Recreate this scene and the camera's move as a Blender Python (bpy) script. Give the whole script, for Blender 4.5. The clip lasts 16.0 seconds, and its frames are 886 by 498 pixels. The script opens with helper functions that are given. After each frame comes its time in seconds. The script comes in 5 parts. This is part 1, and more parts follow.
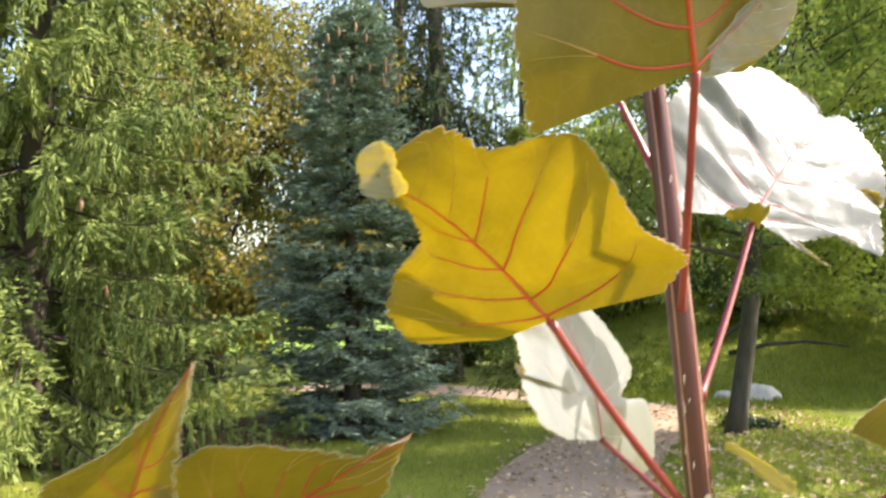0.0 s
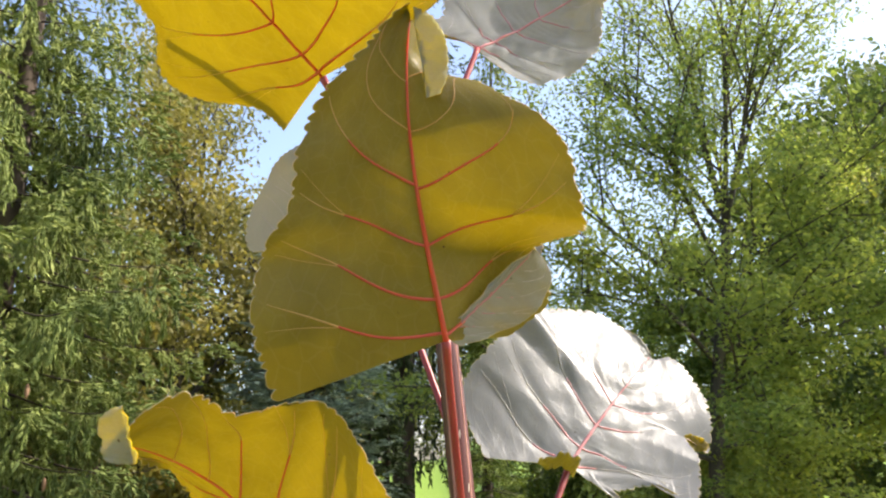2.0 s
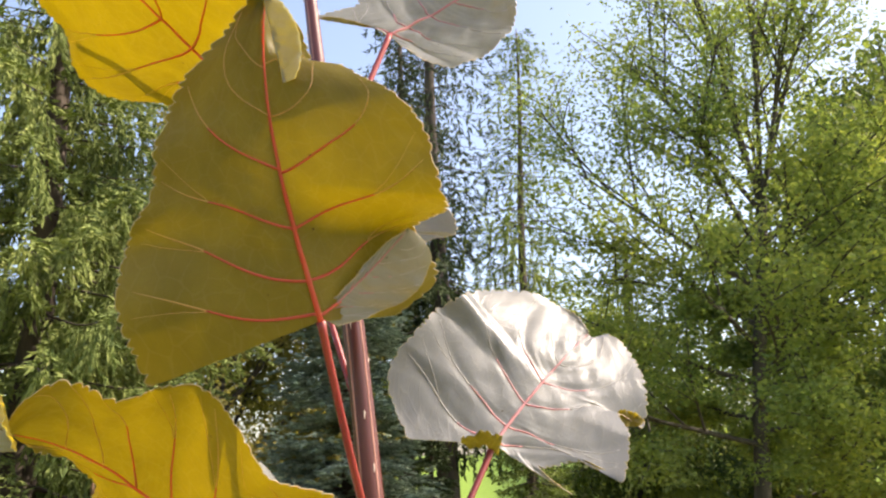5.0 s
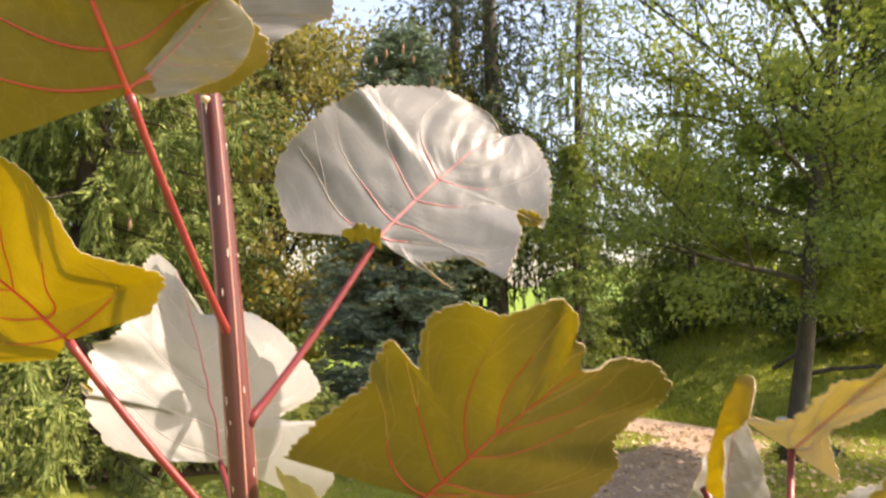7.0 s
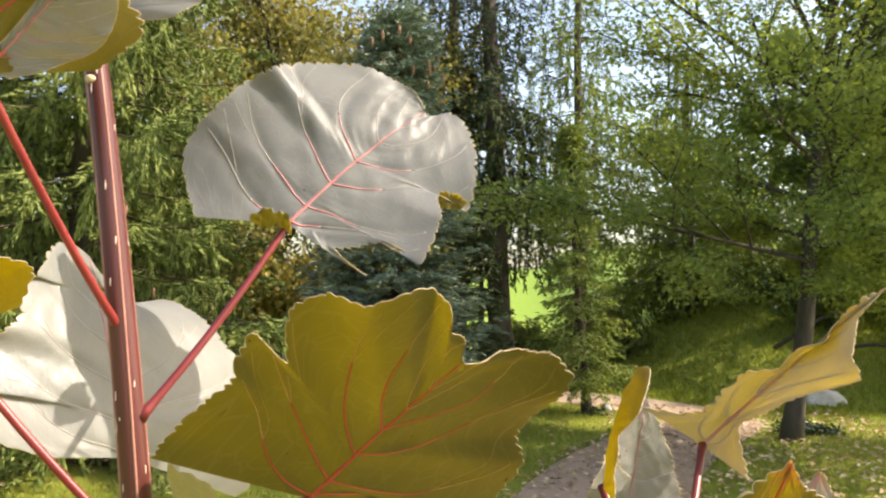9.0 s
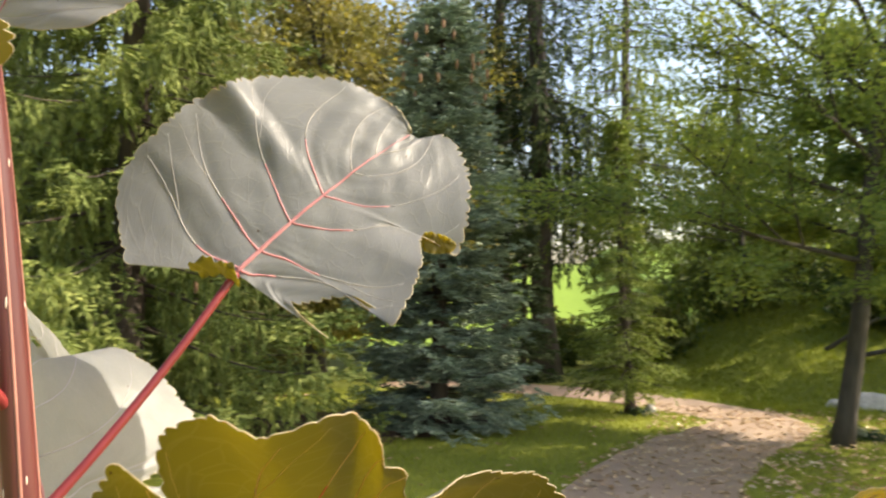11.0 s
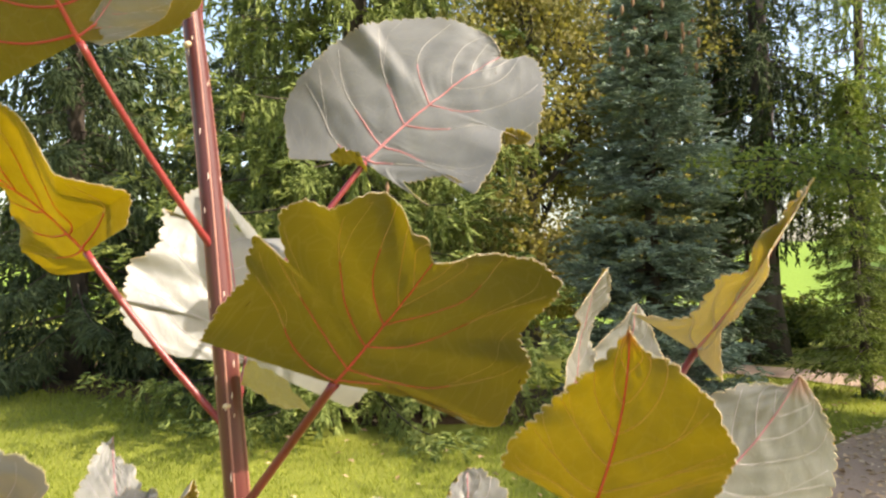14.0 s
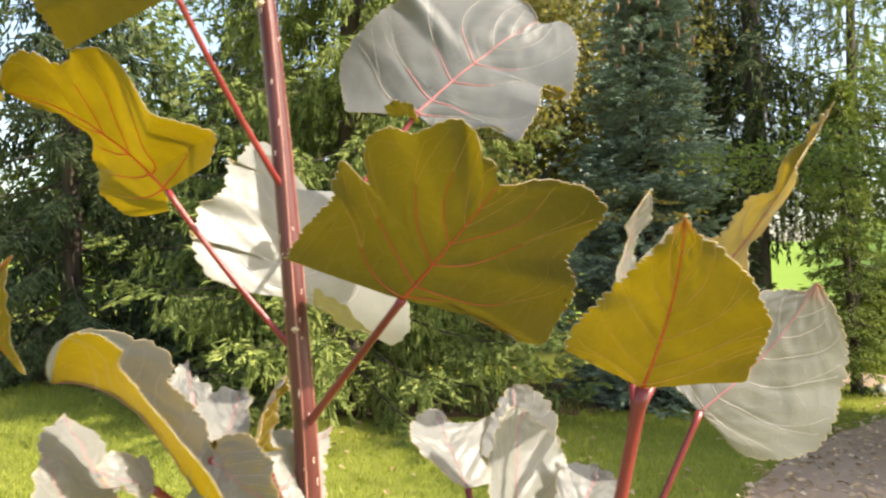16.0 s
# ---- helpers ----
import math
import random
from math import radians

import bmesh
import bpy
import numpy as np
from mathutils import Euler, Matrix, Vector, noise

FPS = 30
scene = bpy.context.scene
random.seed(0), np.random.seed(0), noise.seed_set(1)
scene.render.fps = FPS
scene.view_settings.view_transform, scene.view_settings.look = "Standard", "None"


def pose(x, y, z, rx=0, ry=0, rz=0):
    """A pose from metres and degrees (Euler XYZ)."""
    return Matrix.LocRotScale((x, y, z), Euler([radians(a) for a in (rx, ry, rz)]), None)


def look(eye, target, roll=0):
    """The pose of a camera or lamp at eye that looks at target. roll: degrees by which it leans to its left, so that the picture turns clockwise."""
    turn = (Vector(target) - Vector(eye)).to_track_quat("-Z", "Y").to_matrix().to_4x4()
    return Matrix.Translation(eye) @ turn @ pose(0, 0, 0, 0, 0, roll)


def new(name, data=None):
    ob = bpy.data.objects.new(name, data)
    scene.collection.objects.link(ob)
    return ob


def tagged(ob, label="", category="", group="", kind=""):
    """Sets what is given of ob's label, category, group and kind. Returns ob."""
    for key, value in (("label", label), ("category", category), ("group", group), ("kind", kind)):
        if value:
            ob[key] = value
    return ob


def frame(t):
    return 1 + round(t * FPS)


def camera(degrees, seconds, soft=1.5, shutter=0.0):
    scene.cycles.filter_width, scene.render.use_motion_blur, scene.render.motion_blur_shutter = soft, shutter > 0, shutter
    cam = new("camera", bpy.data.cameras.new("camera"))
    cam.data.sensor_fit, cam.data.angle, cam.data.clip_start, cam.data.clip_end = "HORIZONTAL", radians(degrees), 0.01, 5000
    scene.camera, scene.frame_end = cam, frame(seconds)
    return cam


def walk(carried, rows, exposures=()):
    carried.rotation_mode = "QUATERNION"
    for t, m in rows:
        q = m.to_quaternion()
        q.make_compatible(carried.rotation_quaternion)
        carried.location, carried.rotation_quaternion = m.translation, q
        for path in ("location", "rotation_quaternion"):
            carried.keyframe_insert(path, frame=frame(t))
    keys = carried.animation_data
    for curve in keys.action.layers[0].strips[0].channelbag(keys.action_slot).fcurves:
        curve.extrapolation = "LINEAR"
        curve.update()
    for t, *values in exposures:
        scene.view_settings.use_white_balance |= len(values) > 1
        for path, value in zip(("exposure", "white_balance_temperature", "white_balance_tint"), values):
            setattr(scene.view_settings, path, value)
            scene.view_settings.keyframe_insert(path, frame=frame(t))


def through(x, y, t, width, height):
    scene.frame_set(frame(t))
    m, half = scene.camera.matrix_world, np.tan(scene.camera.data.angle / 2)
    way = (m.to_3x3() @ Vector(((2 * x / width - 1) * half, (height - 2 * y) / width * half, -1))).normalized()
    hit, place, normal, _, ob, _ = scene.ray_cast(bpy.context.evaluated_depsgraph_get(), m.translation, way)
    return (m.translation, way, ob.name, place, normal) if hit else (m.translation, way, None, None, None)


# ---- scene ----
cam = camera(54.81, 16.0, soft=2.25, shutter=0.5)
PATH = [
    (0.0, pose(0.0001, 0.0002, 1.7500, 92.515, -0.324, 0.000)),
    (0.5, pose(0.0402, 0.0365, 1.7578, 95.774, -1.123, -0.930)),
    (1.0, pose(0.0789, 0.0203, 1.7717, 99.729, -1.169, -1.994)),
    (1.5, pose(0.0955, 0.0076, 1.7823, 103.883, -1.068, -2.323)),
    (2.0, pose(0.0947, -0.0114, 1.7832, 105.207, -1.144, -2.227)),
    (2.5, pose(0.0987, -0.0007, 1.7892, 105.263, -1.051, -2.117)),
    (3.0, pose(0.1075, -0.0135, 1.7902, 105.307, -0.748, -2.014)),
    (3.5, pose(0.1266, -0.0073, 1.7923, 105.336, -0.576, -1.632)),
    (3.7, pose(0.1314, -0.0140, 1.7895, 105.364, -0.490, -1.354)),
    (5.8, pose(0.2067, -0.0153, 1.7734, 103.187, 0.339, 2.600)),
    (6.0, pose(0.2173, -0.0093, 1.7726, 101.754, -0.267, 3.321)),
    (6.5, pose(0.2471, 0.0101, 1.7641, 97.729, -0.605, 4.123)),
    (7.0, pose(0.2768, 0.0134, 1.7536, 93.779, -0.756, 4.591)),
    (7.5, pose(0.2977, 0.0142, 1.7495, 92.262, -0.678, 4.722)),
    (8.0, pose(0.3129, 0.0184, 1.7521, 92.117, -0.692, 4.693)),
    (8.5, pose(0.3222, 0.0243, 1.7573, 92.072, -1.001, 4.816)),
    (8.7, pose(0.3247, 0.0310, 1.7571, 92.569, -0.383, 4.707)),
    (10.8, pose(0.3399, 0.1154, 1.7848, 92.196, -1.226, 6.124)),
    (11.0, pose(0.3508, 0.1324, 1.7920, 92.115, -0.970, 7.792)),
    (11.5, pose(0.3755, 0.1469, 1.7923, 91.777, -0.938, 13.662)),
    (12.0, pose(0.3958, 0.1409, 1.7912, 91.587, -0.738, 17.961)),
    (12.5, pose(0.4234, 0.1232, 1.7812, 91.558, -0.773, 21.081)),
    (13.0, pose(0.4450, 0.0869, 1.7698, 91.561, -0.189, 22.345)),
    (13.5, pose(0.4555, 0.0536, 1.7498, 91.111, 0.045, 22.406)),
    (14.0, pose(0.4586, 0.0249, 1.7268, 90.916, 0.008, 22.292)),
    (14.5, pose(0.4579, 0.0010, 1.7028, 90.974, -0.047, 22.220)),
    (15.0, pose(0.4532, -0.0044, 1.6955, 90.881, -0.236, 22.091)),
    (15.5, pose(0.4614, -0.0094, 1.6899, 90.899, -0.182, 22.091)),
    (16.0, pose(0.4451, -0.0413, 1.6867, 90.789, -0.397, 21.742)),
]
walk(cam, PATH, [(0.0, 1.85, 6800, 10), (0.7, 1.72, 6750, 11), (1.6, 1.5, 6700, 12), (2.4, 1.28, 6700, 13), (3.0, 1.2, 6700, 13), (5.8, 1.45, 7400, 18), (7.0, 1.55, 7700, 19), (8.5, 1.45, 7400, 13), (11.0, 1.35, 7500, 10), (13.5, 1.41, 7400, 11), (16.0, 1.49, 7200, 9)])

# ---------------------------------------------------------------- light
SUN_AZ, SUN_EL = 86.0, 44.0
SUN_DIR = Vector((math.sin(radians(SUN_AZ)) * math.cos(radians(SUN_EL)), math.cos(radians(SUN_AZ)) * math.cos(radians(SUN_EL)), math.sin(radians(SUN_EL))))
world = bpy.data.worlds.new("sky")
scene.world = world
world.use_nodes = True
sky = world.node_tree.nodes.new("ShaderNodeTexSky")
sky.sky_type, sky.sun_disc = "NISHITA", False
sky.sun_elevation, sky.sun_rotation = radians(SUN_EL), radians(SUN_AZ)
sky.air_density, sky.dust_density, sky.ozone_density = 1.0, 2.5, 0.6
world.node_tree.nodes["Background"].inputs["Strength"].default_value = 0.15
world.node_tree.links.new(sky.outputs[0], world.node_tree.nodes["Background"].inputs["Color"])
sun_data = bpy.data.lights.new("sun", "SUN")
sun_data.energy, sun_data.angle, sun_data.color = 3.6, radians(0.53), (1.0, 0.93, 0.84)
sun = new("sun", sun_data)
sun.matrix_world = look(SUN_DIR * 50, (0, 0, 0))


# ---------------------------------------------------------------- materials
def material(name):
    m = bpy.data.materials.new(name)
    m.use_nodes = True
    nt = m.node_tree
    for n in list(nt.nodes):
        nt.nodes.remove(n)
    out = nt.nodes.new("ShaderNodeOutputMaterial")
    return m, nt, out


def node(nt, kind, **sets):
    n = nt.nodes.new(kind)
    for k, v in sets.items():
        n.inputs[k.replace("_", " ")].default_value = v
    return n


def ramp(nt, fac, stops):
    r = nt.nodes.new("ShaderNodeValToRGB")
    e = r.color_ramp.elements
    while len(e) < len(stops):
        e.new(0.5)
    for el, (p, c) in zip(e, stops):
        el.position, el.color = p, (*c, 1)
    nt.links.new(fac, r.inputs[0])
    return r.outputs[0]


def mix(nt, fac, a, b, mode="MIX"):
    n = nt.nodes.new("ShaderNodeMix")
    n.data_type, n.blend_type = "RGBA", mode
    for sock, v in ((n.inputs[0], fac), (n.inputs[6], a), (n.inputs[7], b)):
        if hasattr(v, "links"):
            nt.links.new(v, sock)
        elif isinstance(v, (int, float)):
            sock.default_value = v
        else:
            sock.default_value = (*v, 1)
    return n.outputs[2]


def noise_tex(nt, scale, detail=3.0, rough=0.55, coord="Object"):
    tc = nt.nodes.new("ShaderNodeTexCoord")
    n = node(nt, "ShaderNodeTexNoise", Scale=scale, Detail=detail, Roughness=rough)
    nt.links.new(tc.outputs[coord], n.inputs["Vector"])
    return n.outputs[0]


def bump(nt, height, strength, distance):
    b = node(nt, "ShaderNodeBump", Strength=strength, Distance=distance)
    nt.links.new(height, b.inputs["Height"])
    return b.outputs[0]


def foliage_mat(name, stops, through_tint, share=0.4, rough=0.55, spec=0.3, patch=0.9, grain=0.0):
    """Leaves or needles: colour differs from island to island and from clump to clump, and light comes through."""
    m, nt, out = material(name)
    geo = nt.nodes.new("ShaderNodeNewGeometry")
    big = noise_tex(nt, patch, 3.0)
    mth = nt.nodes.new("ShaderNodeMath")
    mth.operation = "MULTIPLY_ADD"
    nt.links.new(geo.outputs["Random Per Island"], mth.inputs[0])
    mth.inputs[1].default_value = 0.38
    sub = nt.nodes.new("ShaderNodeMath")
    sub.operation = "MULTIPLY_ADD"
    nt.links.new(big, sub.inputs[0])
    sub.inputs[1].default_value, sub.inputs[2].default_value = 1.3, -0.34
    nt.links.new(sub.outputs[0], mth.inputs[2])
    col = ramp(nt, mth.outputs[0], stops)
    p = node(nt, "ShaderNodeBsdfPrincipled", Roughness=rough)
    p.inputs["Specular IOR Level"].default_value = spec
    if grain:
        fine = noise_tex(nt, 130.0, 2.0, 0.7)
        col = mix(nt, grain, col, mix(nt, 1.0, col, ramp(nt, fine, [(0.35, (0.25, 0.25, 0.25)), (0.65, (1.6, 1.6, 1.5))]), "MULTIPLY"))
        nt.links.new(bump(nt, fine, 0.8, 0.01), p.inputs["Normal"])
    nt.links.new(col, p.inputs["Base Color"])
    t = nt.nodes.new("ShaderNodeBsdfTranslucent")
    nt.links.new(mix(nt, 1.0, col, through_tint, "MULTIPLY"), t.inputs["Color"])
    s = nt.nodes.new("ShaderNodeMixShader")
    s.inputs[0].default_value = share
    nt.links.new(p.outputs[0], s.inputs[1])
    nt.links.new(t.outputs[0], s.inputs[2])
    nt.links.new(s.outputs[0], out.inputs[0])
    return m


def bark_mat(name, dark, light, scale=9.0, depth=0.02, rough=0.9):
    m, nt, out = material(name)
    tc = nt.nodes.new("ShaderNodeTexCoord")
    mp = nt.nodes.new("ShaderNodeMapping")
    mp.inputs["Scale"].default_value = (1, 1, 0.25)
    nt.links.new(tc.outputs["Object"], mp.inputs[0])
    v = node(nt, "ShaderNodeTexVoronoi", Scale=scale)
    n = node(nt, "ShaderNodeTexNoise", Scale=scale * 2.2, Detail=4.0)
    nt.links.new(mp.outputs[0], v.inputs["Vector"])
    nt.links.new(mp.outputs[0], n.inputs["Vector"])
    f = mix(nt, 0.5, v.outputs["Distance"], n.outputs[0])
    p = node(nt, "ShaderNodeBsdfPrincipled", Roughness=rough)
    nt.links.new(ramp(nt, f, [(0.2, dark), (0.7, light)]), p.inputs["Base Color"])
    nt.links.new(bump(nt, f, 0.8, depth), p.inputs["Normal"])
    nt.links.new(p.outputs[0], out.inputs[0])
    return m


def ground_mat(name, stops, fine, fine_scale=90.0, patch=0.7, rough=0.9, depth=0.02):
    m, nt, out = material(name)
    a = ramp(nt, noise_tex(nt, patch, 4.0), stops)
    b = ramp(nt, noise_tex(nt, fine_scale, 3.0, 0.7), [(0.3, tuple(0.45 * c for c in fine)), (0.7, fine)])
    c = mix(nt, 0.5, a, b)
    p = node(nt, "ShaderNodeBsdfPrincipled", Roughness=rough)
    p.inputs["Specular IOR Level"].default_value = 0.2
    nt.links.new(c, p.inputs["Base Color"])
    nt.links.new(bump(nt, noise_tex(nt, fine_scale * 0.6, 4.0, 0.7), 0.7, depth), p.inputs["Normal"])
    nt.links.new(p.outputs[0], out.inputs[0])
    return m


def blade_mat(name, low, high, net_col, glow_low, glow_high, share, rough, spec, relief, deep):
    """One face of a poplar leaf, with a net of fine veins; sunlight comes through it yellow."""
    m, nt, out = material(name)
    uv = nt.nodes.new("ShaderNodeUVMap")
    uv.uv_map = "blade"
    warp = node(nt, "ShaderNodeTexNoise", Scale=70.0, Detail=2.0)
    nt.links.new(uv.outputs[0], warp.inputs["Vector"])
    add = nt.nodes.new("ShaderNodeVectorMath")
    add.operation = "MULTIPLY_ADD"
    nt.links.new(warp.outputs["Color"], add.inputs[0])
    add.inputs[1].default_value = (0.006, 0.006, 0)
    nt.links.new(uv.outputs[0], add.inputs[2])
    nets = []
    for scale, edge in ((110.0, 0.045), (380.0, 0.09)):
        cells = nt.nodes.new("ShaderNodeTexVoronoi")
        cells.feature = "DISTANCE_TO_EDGE"
        cells.inputs["Scale"].default_value = scale
        nt.links.new(add.outputs[0], cells.inputs["Vector"])
        nets.append(ramp(nt, cells.outputs["Distance"], [(0.0, (1, 1, 1)), (edge, (0, 0, 0))]))
    blot = node(nt, "ShaderNodeTexNoise", Scale=24.0, Detail=5.0, Roughness=0.6)
    nt.links.new(uv.outputs[0], blot.inputs["Vector"])
    speck = node(nt, "ShaderNodeTexNoise", Scale=260.0, Detail=1.0)
    nt.links.new(uv.outputs[0], speck.inputs["Vector"])
    spot = ramp(nt, speck.outputs[0], [(0.78, (0, 0, 0)), (0.81, (1, 1, 1))])
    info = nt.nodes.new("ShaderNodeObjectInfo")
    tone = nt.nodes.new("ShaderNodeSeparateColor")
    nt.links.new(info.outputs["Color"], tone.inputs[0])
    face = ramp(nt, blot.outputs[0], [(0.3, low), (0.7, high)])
    # deep scales the face colour; on upper faces it paints in weaker light
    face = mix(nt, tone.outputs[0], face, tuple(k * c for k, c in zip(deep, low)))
    face = mix(nt, mix(nt, 0.1, (0, 0, 0), nets[0]), face, net_col)
    face = mix(nt, spot, face, (0.12, 0.06, 0.02))
    glow = ramp(nt, blot.outputs[0], [(0.25, glow_low), (0.75, glow_high)])
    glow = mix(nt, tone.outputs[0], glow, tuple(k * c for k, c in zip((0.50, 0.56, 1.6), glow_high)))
    glow = mix(nt, mix(nt, 0.12, (0, 0, 0), nets[0]), glow, (0.95, 0.75, 0.20))
    glow = mix(nt, mix(nt, 0.12, (0, 0, 0), nets[1]), glow, tuple(0.7 * c for c in glow_low))
    glow = mix(nt, spot, glow, (0.12, 0.05, 0.005))
    rel = nt.nodes.new("ShaderNodeUVMap")
    rel.uv_map = "along"
    sep = nt.nodes.new("ShaderNodeSeparateXYZ")
    nt.links.new(rel.outputs[0], sep.inputs[0])
    tip = ramp(nt, sep.outputs[0], [(0.87, (0, 0, 0)), (0.985, (0.6, 0.6, 0.6))])
    tip = mix(nt, tone.outputs[1], (0, 0, 0), tip)
    face = mix(nt, tip, face, (0.46, 0.20, 0.12))
    glow = mix(nt, tip, glow, (0.80, 0.30, 0.10))
    p = node(nt, "ShaderNodeBsdfPrincipled", Roughness=rough)
    p.inputs["Specular IOR Level"].default_value = spec
    nt.links.new(face, p.inputs["Base Color"])
    rr = nt.nodes.new("ShaderNodeMapRange")
    nt.links.new(blot.outputs[0], rr.inputs[0])
    rr.inputs[3].default_value, rr.inputs[4].default_value = rough - 0.08, rough + 0.1
    nt.links.new(rr.outputs[0], p.inputs["Roughness"])
    h = mix(nt, 0.3, nets[0], nets[1])
    mid = node(nt, "ShaderNodeTexNoise", Scale=130.0, Detail=3.0, Roughness=0.5)
    nt.links.new(add.outputs[0], mid.inputs["Vector"])
    hh = mix(nt, 0.2, mix(nt, 0.45, blot.outputs[0], mid.outputs[0]), h)
    nt.links.new(bump(nt, hh, relief, 0.0014), p.inputs["Normal"])
    t = nt.nodes.new("ShaderNodeBsdfTranslucent")
    nt.links.new(glow, t.inputs["Color"])
    s = nt.nodes.new("ShaderNodeMixShader")
    s.inputs[0].default_value = share
    nt.links.new(p.outputs[0], s.inputs[1])
    nt.links.new(t.outputs[0], s.inputs[2])
    nt.links.new(s.outputs[0], out.inputs[0])
    return m


def simple_mat(name, a, b, scale, rough=0.5, spec=0.5, through=None, share=0.3, stretch=(1, 1, 1), relief=0.0005):
    m, nt, out = material(name)
    tc = nt.nodes.new("ShaderNodeTexCoord")
    mp = nt.nodes.new("ShaderNodeMapping")
    mp.inputs["Scale"].default_value = stretch
    nt.links.new(tc.outputs["Object"], mp.inputs[0])
    n = node(nt, "ShaderNodeTexNoise", Scale=scale, Detail=4.0)
    nt.links.new(mp.outputs[0], n.inputs["Vector"])
    p = node(nt, "ShaderNodeBsdfPrincipled", Roughness=rough)
    p.inputs["Specular IOR Level"].default_value = spec
    nt.links.new(ramp(nt, n.outputs[0], [(0.3, a), (0.7, b)]), p.inputs["Base Color"])
    nt.links.new(bump(nt, n.outputs[0], 0.4, relief), p.inputs["Normal"])
    if through:
        t = node(nt, "ShaderNodeBsdfTranslucent", Color=(*through, 1))
        s = nt.nodes.new("ShaderNodeMixShader")
        s.inputs[0].default_value = share
        nt.links.new(p.outputs[0], s.inputs[1])
        nt.links.new(t.outputs[0], s.inputs[2])
        nt.links.new(s.outputs[0], out.inputs[0])
    else:
        nt.links.new(p.outputs[0], out.inputs[0])
    return m


UPPER = blade_mat("leaf_upper", (0.185, 0.195, 0.20), (0.265, 0.275, 0.275), (0.31, 0.31, 0.30), (0.74, 0.68, 0.26), (0.86, 0.80, 0.33), 0.34, 0.36, 0.55, 0.45, (0.70, 0.70, 0.72))
UNDER = blade_mat("leaf_underside", (0.15, 0.135, 0.032), (0.22, 0.20, 0.055), (0.33, 0.26, 0.09), (0.52, 0.375, 0.005), (0.76, 0.55, 0.009), 0.64, 0.42, 0.45, 0.5, (0.70, 0.80, 0.95))
PINK_VEIN = simple_mat("pink_vein", (0.50, 0.20, 0.20), (0.58, 0.28, 0.27), 60, 0.45, 0.4, (0.9, 0.35, 0.25), 0.25)
UPPER_VEIN = simple_mat("grey_vein", (0.40, 0.375, 0.35), (0.47, 0.44, 0.41), 60, 0.45, 0.5, (0.8, 0.7, 0.4), 0.3)
VEIN = simple_mat("red_vein", (0.58, 0.12, 0.08), (0.70, 0.22, 0.15), 60, 0.45, 0.4, (0.98, 0.22, 0.05), 0.6)
FINE_VEIN = simple_mat("pale_vein", (0.50, 0.33, 0.15), (0.58, 0.42, 0.22), 60, 0.5, 0.4, (0.98, 0.66, 0.08), 0.6)
MARGIN = simple_mat("leaf_margin", (0.60, 0.52, 0.32), (0.72, 0.66, 0.46), 90, 0.5, 0.4, (0.9, 0.6, 0.12), 0.35)
RED_PETIOLE = simple_mat("bright_petiole", (0.20, 0.022, 0.022), (0.31, 0.050, 0.045), 25, 0.33, 0.5, (0.8, 0.10, 0.06), 0.12, stretch=(1, 1, 0.3))
PETIOLE = simple_mat("red_petiole", (0.12, 0.012, 0.013), (0.22, 0.032, 0.030), 25, 0.33, 0.5, stretch=(1, 1, 0.3))
STEM = simple_mat("stem_skin", (0.060, 0.015, 0.014), (0.12, 0.032, 0.028), 30, 0.33, 0.5, stretch=(1, 1, 0.15))
RIDGE = simple_mat("stem_ridge", (0.27, 0.105, 0.08), (0.40, 0.19, 0.14), 30, 0.4, 0.5)
LENTICEL = simple_mat("lenticel", (0.62, 0.50, 0.40), (0.75, 0.64, 0.54), 80, 0.7, 0.3)
SCAR = simple_mat("leaf_scar", (0.45, 0.33, 0.20), (0.62, 0.50, 0.34), 200, 0.8, 0.2)
SPRUCE = foliage_mat("spruce_needles", [(0.15, (0.070, 0.105, 0.030)), (0.5, (0.195, 0.245, 0.068)), (0.85, (0.350, 0.390, 0.118))], (1.1, 1.2, 0.48), 0.24, 0.6, 0.2, grain=0.4)
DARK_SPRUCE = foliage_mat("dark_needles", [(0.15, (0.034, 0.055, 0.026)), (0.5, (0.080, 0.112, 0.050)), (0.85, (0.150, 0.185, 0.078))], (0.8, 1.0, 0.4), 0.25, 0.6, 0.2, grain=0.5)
BLUE_SPRUCE = foliage_mat("blue_needles", [(0.15, (0.125, 0.165, 0.130)), (0.5, (0.290, 0.365, 0.280)), (0.85, (0.510, 0.580, 0.455))], (0.9, 1.1, 0.85), 0.30, 0.6, 0.2, grain=0.5)
YOUNG = foliage_mat("young_needles", [(0.15, (0.125, 0.165, 0.050)), (0.5, (0.260, 0.315, 0.088)), (0.85, (0.430, 0.460, 0.140))], (1.15, 1.25, 0.42), 0.5, 0.6, 0.25, grain=0.5)
ASH = foliage_mat("ash_leaves", [(0.1, (0.090, 0.145, 0.055)), (0.5, (0.200, 0.245, 0.082)), (0.85, (0.310, 0.320, 0.090)), (1.0, (0.560, 0.400, 0.050))], (1.4, 1.5, 0.75), 0.58, patch=0.45)
MAPLE = foliage_mat("maple_leaves", [(0.1, (0.15, 0.165, 0.060)), (0.5, (0.245, 0.235, 0.085)), (0.85, (0.32, 0.275, 0.10)), (1.0, (0.48, 0.24, 0.07))], (1.2, 1.15, 0.55), 0.5, patch=0.5)
WOODS = foliage_mat("far_leaves", [(0.1, (0.042, 0.072, 0.028)), (0.5, (0.105, 0.145, 0.042)), (0.9, (0.240, 0.230, 0.060))], (1.1, 1.15, 0.5), 0.38, patch=0.3)
